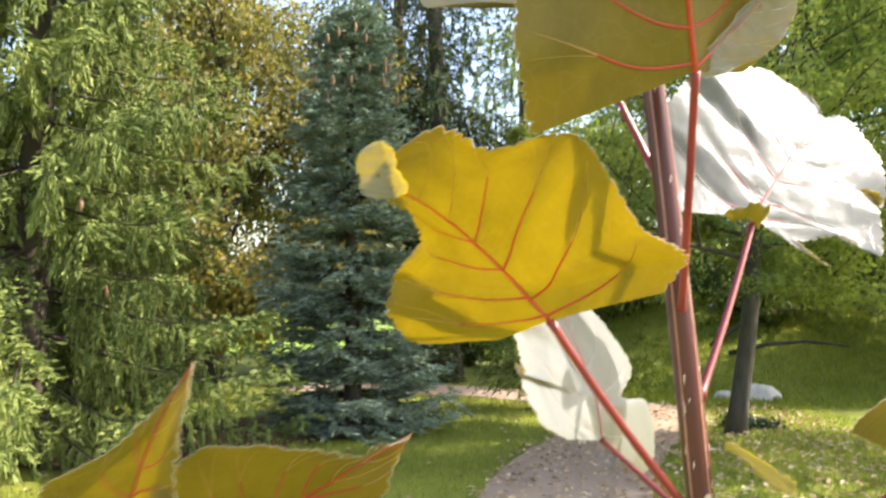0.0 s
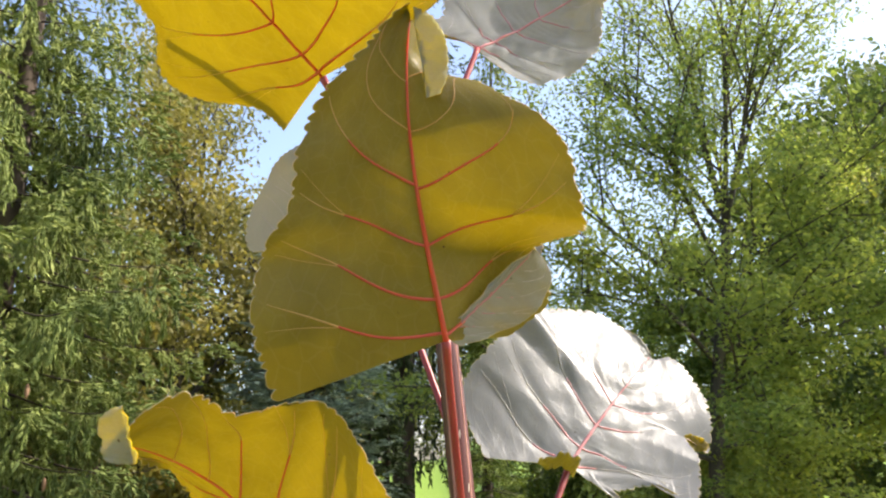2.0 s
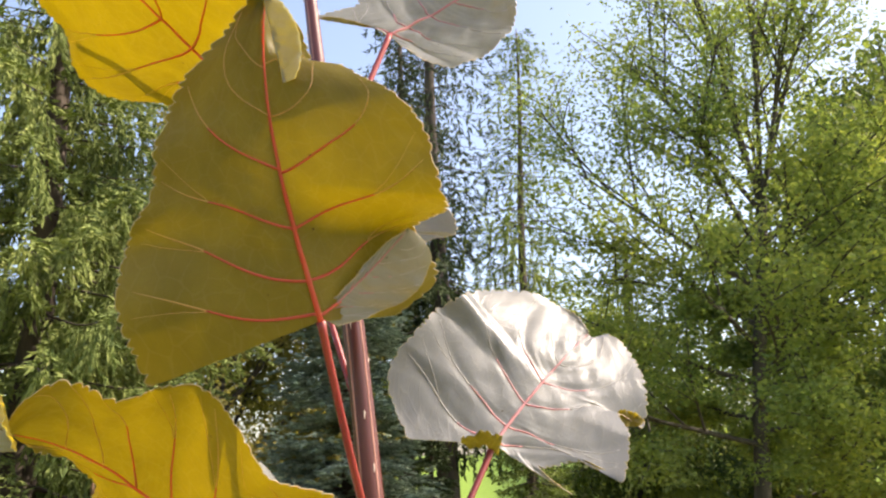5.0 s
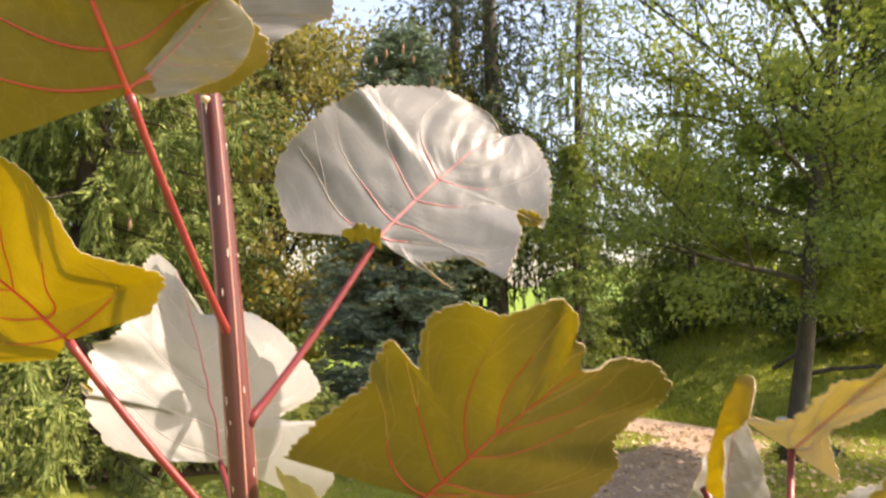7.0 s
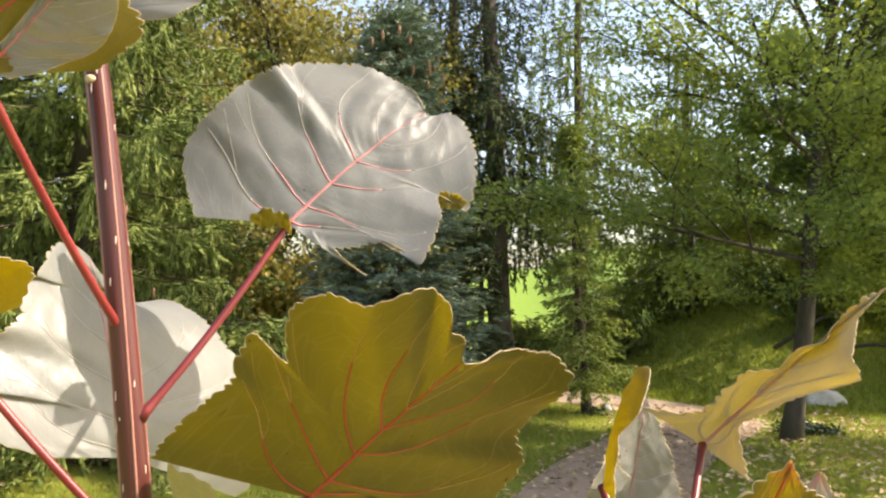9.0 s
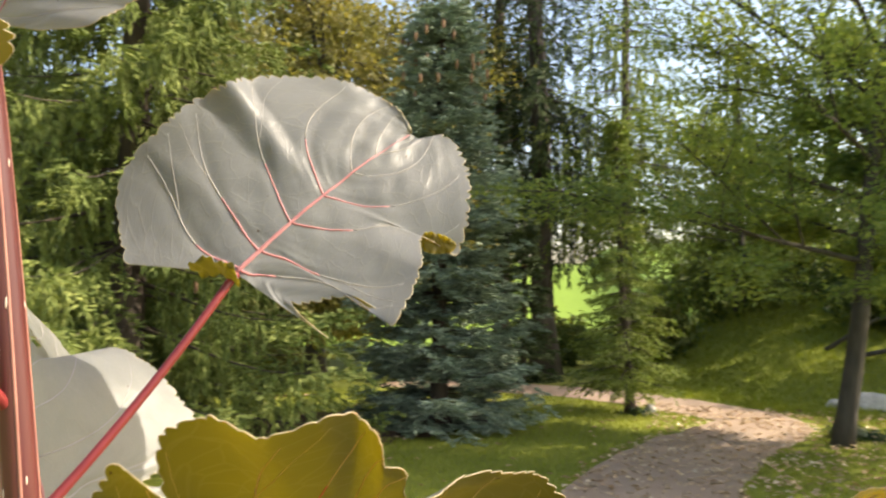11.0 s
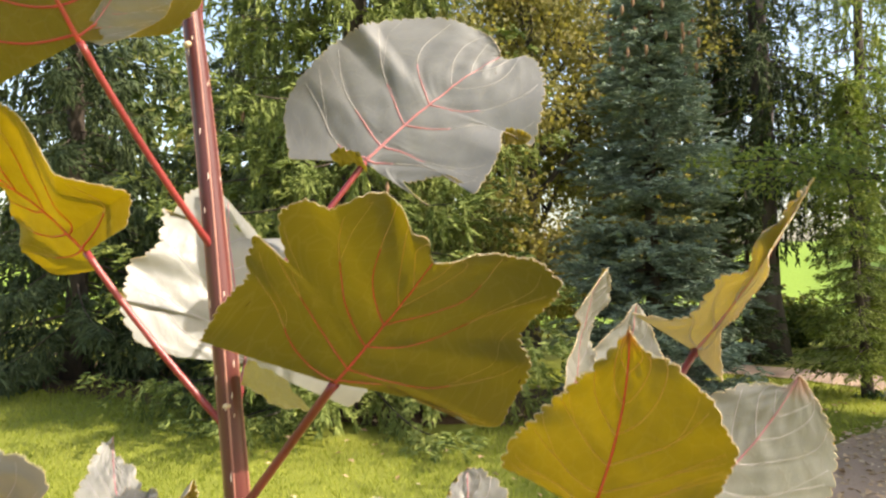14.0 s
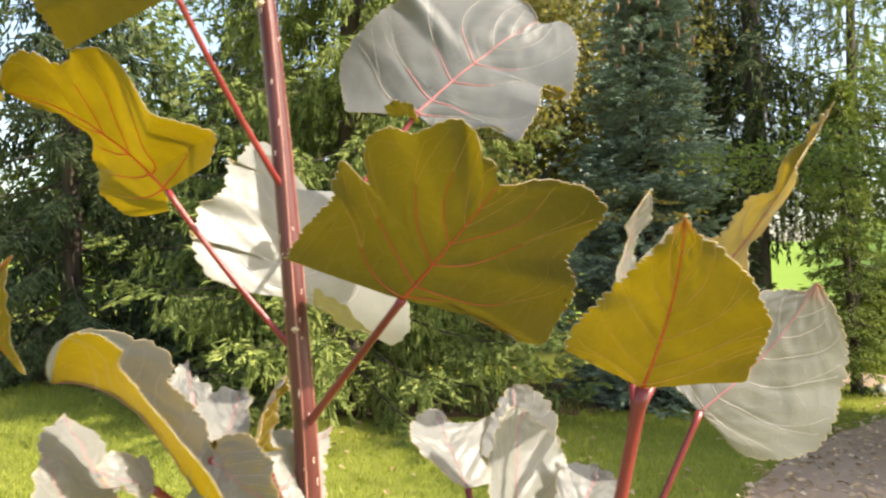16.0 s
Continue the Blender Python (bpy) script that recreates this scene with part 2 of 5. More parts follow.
IVY = foliage_mat("ivy_leaves", [(0.1, (0.012, 0.03, 0.012)), (0.6, (0.04, 0.075, 0.03)), (1.0, (0.08, 0.12, 0.05))], (0.8, 1.0, 0.4), 0.2, 0.35, 0.5)
LITTER = foliage_mat("fallen_leaves", [(0.1, (0.26, 0.16, 0.08)), (0.5, (0.46, 0.34, 0.21)), (0.9, (0.66, 0.56, 0.42))], (1.0, 0.8, 0.5), 0.15, patch=2.0)
BLADES = foliage_mat("grass_blades", [(0.1, (0.14, 0.175, 0.024)), (0.5, (0.25, 0.28, 0.043)), (0.9, (0.37, 0.375, 0.078))], (1.1, 1.2, 0.3), 0.35, 0.5, patch=0.5)
GRASS = ground_mat("grass_ground", [(0.3, (0.165, 0.20, 0.027)), (0.7, (0.255, 0.27, 0.043))], (0.215, 0.24, 0.037), 70.0, 0.5)
FIELD = ground_mat("field_ground", [(0.3, (0.16, 0.26, 0.03)), (0.7, (0.21, 0.31, 0.045))], (0.18, 0.28, 0.035), 8.0, 0.05)
GRAVEL = ground_mat("gravel", [(0.3, (0.30, 0.205, 0.145)), (0.7, (0.43, 0.315, 0.235))], (0.46, 0.36, 0.275), 70.0, 1.2, depth=0.01)
SOIL = ground_mat("needle_litter", [(0.3, (0.07, 0.045, 0.025)), (0.7, (0.14, 0.085, 0.045))], (0.13, 0.08, 0.04), 60.0, 1.2)
CONE = bark_mat("cone_scales", (0.16, 0.085, 0.05), (0.34, 0.21, 0.13), 60.0, 0.004)
SPRUCE_BARK = bark_mat("spruce_bark", (0.030, 0.022, 0.016), (0.10, 0.075, 0.055))
PINE_BARK = bark_mat("pine_bark", (0.045, 0.036, 0.030), (0.13, 0.105, 0.085), 6.0, 0.03)
ASH_BARK = bark_mat("ash_bark", (0.030, 0.026, 0.020), (0.085, 0.072, 0.055), 14.0, 0.012)
STONE = ground_mat("pale_stone", [(0.3, (0.42, 0.40, 0.37)), (0.7, (0.60, 0.58, 0.54))], (0.55, 0.53, 0.50), 14.0, 2.0)



def hermite(xs, ys, x):
    """Smooth curve through a few stations."""
    xs, ys, x = np.asarray(xs, float), np.asarray(ys, float), np.asarray(x, float)
    d = np.diff(ys) / np.diff(xs)
    m = np.concatenate([[d[0]], np.where(d[1:] * d[:-1] > 0, 2 * d[1:] * d[:-1] / (d[1:] + d[:-1] + 1e-12), 0), [d[-1]]])
    k = np.clip(np.searchsorted(xs, x, side="right") - 1, 0, len(xs) - 2)
    h = xs[k + 1] - xs[k]
    t = (x - xs[k]) / h
    return ((1 + 2 * t) * (1 - t) ** 2 * ys[k] + t * (1 - t) ** 2 * h * m[k]
            + t * t * (3 - 2 * t) * ys[k + 1] + t * t * (t - 1) * h * m[k + 1])


def turn(rx, ry, rz):
    a, b, c = np.radians([rx, ry, rz])
    X = np.array([[1, 0, 0], [0, np.cos(a), -np.sin(a)], [0, np.sin(a), np.cos(a)]])
    Y = np.array([[np.cos(b), 0, np.sin(b)], [0, 1, 0], [-np.sin(b), 0, np.cos(b)]])
    Z = np.array([[np.cos(c), -np.sin(c), 0], [np.sin(c), np.cos(c), 0], [0, 0, 1]])
    return Z @ Y @ X


def rib(s, bend, length):
    """The midrib: places and tangents (local: x along it, y to its left, z towards its face) at the stations s."""
    fine = np.linspace(0, 1, 81)
    psi = np.radians(bend[0] * fine + bend[1] * fine ** 2)
    th = np.radians(bend[2] * fine + bend[3] * fine ** 2)
    tan = np.stack([np.cos(th) * np.cos(psi), np.cos(th) * np.sin(psi), np.sin(th)], 1)
    run = np.concatenate([[[0, 0, 0]], np.cumsum((tan[1:] + tan[:-1]) / 2, 0) / 80]) * length
    P = np.stack([np.interp(s, fine, run[:, k]) for k in range(3)], -1)
    T = np.stack([np.interp(s, fine, tan[:, k]) for k in range(3)], -1)
    return P, T / np.linalg.norm(T, axis=-1, keepdims=True)


def blade_point(s, q, st, bend, length, left, right):
    """Points of a blade: s along the midrib 0..1, q across it from -1 (right edge) to 1 (left edge). left and right hold, by station,
    the widths (m), sweeps, lifts and curls (degrees)."""
    s, q = np.asarray(s, float), np.asarray(q, float)
    P, T = rib(s, bend, length)
    side = np.where(q >= 0, 1.0, -1.0)
    val = [np.where(q >= 0, hermite(st, left[k], s), hermite(st, right[k], s)) for k in range(4)]
    w, sw, lift, curl = np.maximum(val[0], 0), np.radians(val[1]), np.radians(val[2]), np.radians(val[3])
    S = np.cross(np.array([0, 0, 1.0]), T)
    S /= np.linalg.norm(S, axis=-1, keepdims=True)
    N = np.cross(T, S)
    D = np.cos(sw)[..., None] * side[..., None] * S + np.sin(sw)[..., None] * T
    a = np.abs(q)
    c = np.where(np.abs(curl) < 1e-3, 1e-3, curl)
    u = w * (np.sin(lift + c * a) - np.sin(lift)) / c
    v = w * (np.cos(lift) - np.cos(lift + c * a)) / c
    return P + u[..., None] * D + v[..., None] * N


# ---------------------------------------------------------------- mesh helpers
def mesh(name, verts, faces, mat, smooth=False):
    me = bpy.data.meshes.new(name)
    me.from_pydata([tuple(v) for v in verts] if not isinstance(verts, np.ndarray) else verts.tolist(), [], faces if isinstance(faces, list) else faces.tolist())
    if smooth:
        me.polygons.foreach_set("use_smooth", np.ones(len(me.polygons), bool))
    me.materials.append(mat)
    me.update()
    return me


def part(name, me, parent, label=""):
    ob = new(name, me)
    ob.parent = parent
    if label:
        tagged(ob, label)
    return ob


def thing(name, place, label, category, group="", kind=""):
    ob = new(name)
    ob.empty_display_size = 0.2
    ob.location = place
    return tagged(ob, label, category, group, kind)


class Tubes:
    """Collects round tapered tubes into one mesh."""

    def __init__(self):
        self.v, self.f, self.n = [], [], 0

    def add(self, pts, radii, sides=6, twist=0.0, cap=True):
        pts = np.asarray(pts, float)
        radii = np.broadcast_to(np.asarray(radii, float), (len(pts),))
        tan = np.gradient(pts, axis=0)
        tan /= np.linalg.norm(tan, axis=1, keepdims=True) + 1e-12
        ref = np.array([0.0, 0.0, 1.0]) if abs(tan[0, 2]) < 0.8 else np.array([0.0, 1.0, 0.0])
        rings = []
        a = np.linspace(0, 2 * np.pi, sides, endpoint=False) + twist
        for p, t, r in zip(pts, tan, radii):
            u = ref - t * (ref @ t)
            u /= np.linalg.norm(u) + 1e-12
            w = np.cross(t, u)
            ref = u
            rings.append(p + r * (np.cos(a)[:, None] * u + np.sin(a)[:, None] * w))
        v = np.concatenate(rings)
        k = len(pts)
        for i in range(k - 1):
            for j in range(sides):
                j2 = (j + 1) % sides
                self.f.append([self.n + i * sides + j, self.n + i * sides + j2, self.n + (i + 1) * sides + j2, self.n + (i + 1) * sides + j])
        if cap:
            self.f.append([self.n + j for j in range(sides)][::-1])
            self.f.append([self.n + (k - 1) * sides + j for j in range(sides)])
        self.v.append(v)
        self.n += len(v)

    def make(self, name, mat):
        return mesh(name, np.concatenate(self.v), self.f, mat, True)


def sprays(c, d, s, length, width, bend=0.0):
    """Many little pointed leaves: roots c, ways d, sideways s, each a folded diamond."""
    n = len(c)
    d = d / (np.linalg.norm(d, axis=1, keepdims=True) + 1e-9)
    s = s - d * np.sum(s * d, 1, keepdims=True)
    s /= np.linalg.norm(s, axis=1, keepdims=True) + 1e-9
    up = np.cross(d, s)
    L, W = np.asarray(length)[:, None], np.asarray(width)[:, None]
    v = np.stack([c, c + d * L * 0.45 + s * W * 0.5 + up * L * bend, c + d * L, c + d * L * 0.45 - s * W * 0.5 + up * L * bend], 1).reshape(-1, 3)
    f = np.arange(4 * n).reshape(-1, 4)
    return v, f


def fingers(c, d, s, length, width):
    """Slim twigs clad in needles: three-sided spindles."""
    n = len(c)
    d = d / (np.linalg.norm(d, axis=1, keepdims=True) + 1e-9)
    s = s - d * np.sum(s * d, 1, keepdims=True)
    s /= np.linalg.norm(s, axis=1, keepdims=True) + 1e-9
    w = np.cross(d, s)
    L, W = np.asarray(length)[:, None], np.asarray(width)[:, None] * 0.5
    rows = [c] + [c + d * L * at + (s * math.cos(a) + w * math.sin(a)) * W for at, a in ((0.30, 0.0), (0.45, 2.094), (0.38, 4.189))] + [c + d * L]
    v = np.stack(rows, 1).reshape(-1, 3)
    tri = [(0, 2, 1), (0, 3, 2), (0, 1, 3), (1, 2, 4), (2, 3, 4), (3, 1, 4)]
    f = (np.arange(n)[:, None, None] * 5 + np.array(tri)[None]).reshape(-1, 3)
    return v, f


def join_np(chunks):
    vs, fs, n = [], [], 0
    for v, f in chunks:
        vs.append(v)
        fs.append(f + n)
        n += len(v)
    return np.concatenate(vs), np.concatenate(fs)


# ---------------------------------------------------------------- ground
def height(x, y):
    """Level lawn; a bank rises beyond the path, and the field climbs to a ridge."""
    x, y = np.asarray(x, float), np.asarray(y, float)
    k = lambda v, a, b: np.clip((v - a) / (b - a), 0, 1) ** 2 * (3 - 2 * np.clip((v - a) / (b - a), 0, 1))
    bank = 1.5 * k(y - 0.35 * np.abs(x - 6.0), 12.8, 19.0) * k(x, 1.6, 4.6)
    field = 3.1 * k(y, 20.0, 62.0)
    return bank + field + 0.035 * np.sin(x * 0.7 + 1.3) * np.sin(y * 0.55) * k(np.hypot(x, y), 3, 9)


def ground_sheet():
    xs = np.concatenate([[-1500, -500, -200, -90, -50], np.arange(-30, 30.1, 0.75), [50, 90, 200, 500, 1500]])
    ys = np.concatenate([[-1500, -500, -150, -50, -20, -8], np.arange(-4, 26.1, 0.75), np.arange(29, 66, 4), [80, 120, 250, 600, 1500]])
    X, Y = np.meshgrid(xs, ys)
    v = np.stack([X, Y, height(X, Y)], -1).reshape(-1, 3)
    nx = len(xs)
    f = [[j * nx + i, j * nx + i + 1, (j + 1) * nx + i + 1, (j + 1) * nx + i] for j in range(len(ys) - 1) for i in range(nx - 1)]
    me = mesh("ground", v, f, GRASS, True)
    me.materials.append(FIELD)
    me.polygons.foreach_set("material_index", np.array([1 if v[q[0]][1] > 21 else 0 for q in f], np.int32))
    tagged(new("ground", me), "short mown green lawn with scattered fallen leaves", "lawn", kind="structure")


def ribbon(name, mid, widths, lift, mat, label, category, wob=0.12):
    """A strip that follows the ground with uneven edges."""
    mid, n = np.asarray(mid, float), 110
    t = np.linspace(0, 1, n)
    tt = np.linspace(0, 1, len(mid))
    c = np.stack([hermite(tt, mid[:, k], t) for k in (0, 1)], 1)
    w = hermite(tt, widths, t)
    d = np.gradient(c, axis=0)
    d /= np.linalg.norm(d, axis=1, keepdims=True)
    side = np.stack([-d[:, 1], d[:, 0]], 1)
    rows = []
    for j, q in enumerate(np.linspace(-1, 1, 9)):
        e = np.array([noise.noise(Vector((i * 0.35, j * 3.1, lift * 900))) for i in range(n)]) * wob * abs(q) ** 3
        p = c + side * (q * w / 2 + e * np.sign(q))[:, None]
        rows.append(np.column_stack([p, height(p[:, 0], p[:, 1]) + lift + 0.02 * (1 - q * q)]))
    v = np.stack(rows, 1).reshape(-1, 3)
    f = [[i * 9 + j, i * 9 + j + 1, (i + 1) * 9 + j + 1, (i + 1) * 9 + j] for i in range(n - 1) for j in range(8)]
    return tagged(new(name, mesh(name, v, f, mat, True)), label, category, kind="structure")


PATH_MID = [(3.4, -14.0), (2.3, -4.0), (1.25, 2.0), (0.85, 5.0), (1.0, 7.0), (1.7, 9.4), (2.45, 10.7), (3.0, 11.9), (2.3, 13.0), (0.9, 13.9), (-2.5, 15.0)]


def near_path(x, y, r):
    m = np.asarray(PATH_MID)
    t = np.linspace(0, 1, 120)
    c = np.stack([hermite(np.linspace(0, 1, len(m)), m[:, k], t) for k in (0, 1)], 1)
    return np.min(np.hypot(x[:, None] - c[None, :, 0], y[:, None] - c[None, :, 1]), 1) < r


def scatter_ground(rng):
    # grass blades on the part of the lawn that lies nearest
    n = 90000
    y = 4.2 + 9.5 * rng.random(n) ** 1.3
    x = -9.0 + 14.5 * rng.random(n)
    keep = ~near_path(x, y, 0.72) & ~((np.hypot(x + 4.1, y - 8.7) < 1.6) | (np.hypot(x + 1.07, y - 10.58) < 0.9))
    x, y = x[keep], y[keep]
    n = len(x)
    c = np.column_stack([x, y, height(x, y)])
    d = np.column_stack([rng.normal(0, 0.45, n), rng.normal(0, 0.45, n), np.ones(n)])
    a = rng.random(n) * 2 * np.pi
    v, f = sprays(c, d, np.column_stack([np.cos(a), np.sin(a), 0 * a]), rng.uniform(0.03, 0.075, n), rng.uniform(0.006, 0.012, n), 0.08)
    n = 26000
    x, y = 1.5 + 7.5 * rng.random(n), 12.6 + 7.0 * rng.random(n)
    keep = ~near_path(x, y, 0.75)
    x, y = x[keep], y[keep]
    n = len(x)
    a = rng.random(n) * 2 * np.pi
    d = np.column_stack([rng.normal(0, 0.5, n), rng.normal(0, 0.5, n), np.ones(n)])
    bank = sprays(np.column_stack([x, y, height(x, y)]), d, np.column_stack([np.cos(a), np.sin(a), 0 * a]), rng.uniform(0.06, 0.13, n), rng.uniform(0.012, 0.026, n), 0.08)
    v, f = join_np([(v, f), bank])
    tagged(new("grass", mesh("grass", v, f, BLADES)), "short green lawn grass in sun and shade", "grass", kind="stuff")
    # fallen leaves, thick on the path and thin on the grass
    n = 9000
    y = 4.5 + 8.5 * rng.random(n)
    x = -4.0 + 9.0 * rng.random(n)
    on = near_path(x, y, 0.8) | ((x > 1.5) & (x < 5.0) & (rng.random(n) < 0.65)) | (rng.random(n) < 0.05)
    x, y = x[on], y[on]
    n = len(x)
    a = rng.random(n) * 2 * np.pi
    c = np.column_stack([x, y, height(x, y) + 0.036])
    d = np.column_stack([np.cos(a), np.sin(a), rng.normal(0, 0.25, n)])
    v, f = sprays(c, d, np.column_stack([-np.sin(a), np.cos(a), rng.normal(0, 0.35, n)]), rng.uniform(0.045, 0.095, n), rng.uniform(0.03, 0.06, n), 0.15)
    tagged(new("fallen_leaves", mesh("fallen_leaves", v, f, LITTER)), "dry pale brown fallen leaves on the path and grass", "fallen leaves", kind="stuff")


# ---------------------------------------------------------------- trees
def conifer(name, place, H, R, low, label, needle, bark, seed, trunk_r=0.12, whorl=0.24, per=7, droop=0.35, lift_tip=0.15, hang=0.5,
            twig=(0.07, 0.022), gap=0.045, lean=(0, 0), power=0.85, density=1.0, branch_w=0.4, dead=0.0, cones=0, cone_from=2.2, jitter=0.3, tip_up=0.1, vary=(0.72, 1.12), spread=0.75, rows=2, pend=0.0):
    rng = np.random.default_rng(seed)
    tree = thing(name, place, label, "tree")
    trunk = Tubes()
    hs = np.linspace(0, H, 14)
    axis = np.column_stack([lean[0] * (hs / H) + 0.03 * np.sin(hs * 0.9 + seed), lean[1] * (hs / H), hs - 0.05])
    trunk.add(axis, trunk_r * (1 - hs / H) ** 0.8 + 0.012 + 0.5 * trunk_r * np.exp(-hs / 0.25), 10)
    part("trunk", trunk.make("trunk", bark), tree)
    limbs = Tubes()
    C, D, S, K, U = [], [], [], [], []
    z = low
    while z < H - 0.15:
        r = R * (1 - (z - low * 0.6) / (H - low * 0.6)) ** power
        k = per if z < H * 0.8 else max(4, per - 2)
        for a in np.arange(k) * 2 * np.pi / k + rng.random() * 6.28:
            a += rng.normal(0, 0.15)
            L = r * rng.uniform(*vary)
            t = np.linspace(0, 1, 9)
            out = np.array([np.cos(a), np.sin(a), 0])
            root = np.array([np.interp(z, hs, axis[:, 0]), np.interp(z, hs, axis[:, 1]), z + rng.normal(0, 0.05)])
            fall = droop * L * (t ** 1.4) - lift_tip * L * t ** 3
            pts = root + out * (L * t)[:, None] + np.array([0, 0, -1.0]) * fall[:, None] + np.cross(out, [0, 0, 1]) * (rng.normal(0, 0.06) * L * t ** 2)[:, None]
            limbs.add(pts[:8], np.linspace(0.007 + 0.005 * L, 0.002, 8), 4, cap=False)
            if rng.random() < dead:
                continue
            side = np.cross(out, [0, 0, 1])
            m = max(4, int(L / (0.24 * branch_w + 0.02) * density))
            for i, u in enumerate(np.linspace(0.2, 1.0, m)):
                p = np.array([np.interp(u, t, pts[:, q]) for q in range(3)])
                for sg in ((-1, 1) if u < 0.97 else (0,)):
                    lb = branch_w * (0.35 + 0.65 * np.sin(np.pi * min(1, 0.25 + u * 0.72))) * min(1.0, 0.45 + L / 2.2) * rng.uniform(0.55, 1.2)
                    way = side * sg * spread + out * spread + np.array([0, 0, -hang * rng.uniform(0.2, 1.3)])
                    hanging = u < 0.9 and rng.random() < pend
                    if hanging:
                        way = side * sg * rng.uniform(0.1, 0.35) + out * rng.uniform(0.0, 0.25) + np.array([0, 0, -1.0])
                    way /= np.linalg.norm(way)
                    q = max(3, int(lb / (gap if z < 6.8 else 3.0 * gap)))
                    e = (np.arange(q) + 0.6) / q
                    rise = lift_tip * 0.5 * lb * e ** 2 - hang * 0.3 * lb * e ** 1.5
                    across = np.cross(way, [0, 0, 1.0]) + rng.normal(0, 0.3, 3) * hanging
                    across /= np.linalg.norm(across) + 1e-9
                    C.append(p + way * (e * lb)[:, None] + np.array([0, 0, 1.0]) * rise[:, None])
                    D.append(np.tile(way, (q, 1)))
                    S.append(np.tile(across, (q, 1)))
                    K.append(np.full(q, 0.42 if hanging else 1.0))
                    U.append(np.full(q, 0.0 if hanging else tip_up - 0.2 * hang))
        z += whorl * rng.uniform(0.8, 1.2) * (1.0 if z < H * 0.7 else 0.75)
    part("branchwork", limbs.make("branchwork", bark), tree)["kind"] = "stuff"
    if cones:
        ring = Tubes()
        u = np.linspace(0, 1, 8)
        ring.add(np.column_stack([0 * u, 0 * u, -0.13 * u]), 0.003 + 0.019 * np.sin(np.pi * np.clip(u * 0.93 + 0.05, 0, 1)) ** 0.7, 8)
        cone = ring.make("cone", CONE)
        far = [q for q in C if np.hypot(*q[0][:2]) > 0.3 and q[0][2] > cone_from]
        for i in rng.choice(len(far), cones, replace=False):
            ob = part("cone", cone, tree)
            ob.location = tuple(far[i][-1] + np.array([0, 0, -0.02]))
    C, D, S, K, U = (np.concatenate(q) for q in (C, D, S, K, U))
    n = len(C)
    chunks = []
    for sp in np.linspace(-0.9, 0.9, rows):
        d = D + S * (sp * K * rng.uniform(0.6, 1.3, n))[:, None] + rng.normal(0, 1, (n, 3)) * (jitter * (0.4 + 0.6 * K))[:, None] + np.array([0, 0, 1.0]) * U[:, None]
        chunks.append(fingers(C + rng.normal(0, 0.014, (n, 3)), d, rng.normal(0, 1, (n, 3)), twig[0] * rng.uniform(0.55, 1.35, n), twig[1] * rng.uniform(0.7, 1.3, n)))
    v, f = join_np(chunks)
    part("crown", mesh("crown", v, f, needle), tree)["kind"] = "stuff"
    return tree


def grow(rng, out, p, d, L, r, level, top, spread, up, clusters, flat=1.0):
    """One limb and, from it, smaller ones; twig places go to clusters."""
    t = np.linspace(0, 1, 6)
    bend = rng.normal(0, 0.12, 3)
    pts = p + d * (L * t)[:, None] + (bend + np.array([0, 0, up]))[None] * (L * 0.5 * t ** 2)[:, None]
    out.add(pts, np.linspace(r, r * 0.45, 6), 7 if level < 2 else 4, cap=False)
    if level >= top:
        for u in np.linspace(0.25, 1.0, 5):
            clusters.append(np.array([np.interp(u, t, pts[:, q]) for q in range(3)]))
        return
    kids = [6, 6, 5, 4][min(level, 3)]
    for i in range(kids):
        u = 0.3 + 0.7 * (i + rng.random() * 0.7) / kids
        q = np.array([np.interp(min(u, 1), t, pts[:, k]) for k in range(3)])
        way = d + rng.normal(0, spread, 3) * np.array([1, 1, flat])
        way /= np.linalg.norm(way)
        grow(rng, out, q, way, L * rng.uniform(0.42, 0.68), r * 0.5, level + 1, top, spread, up, clusters, flat)


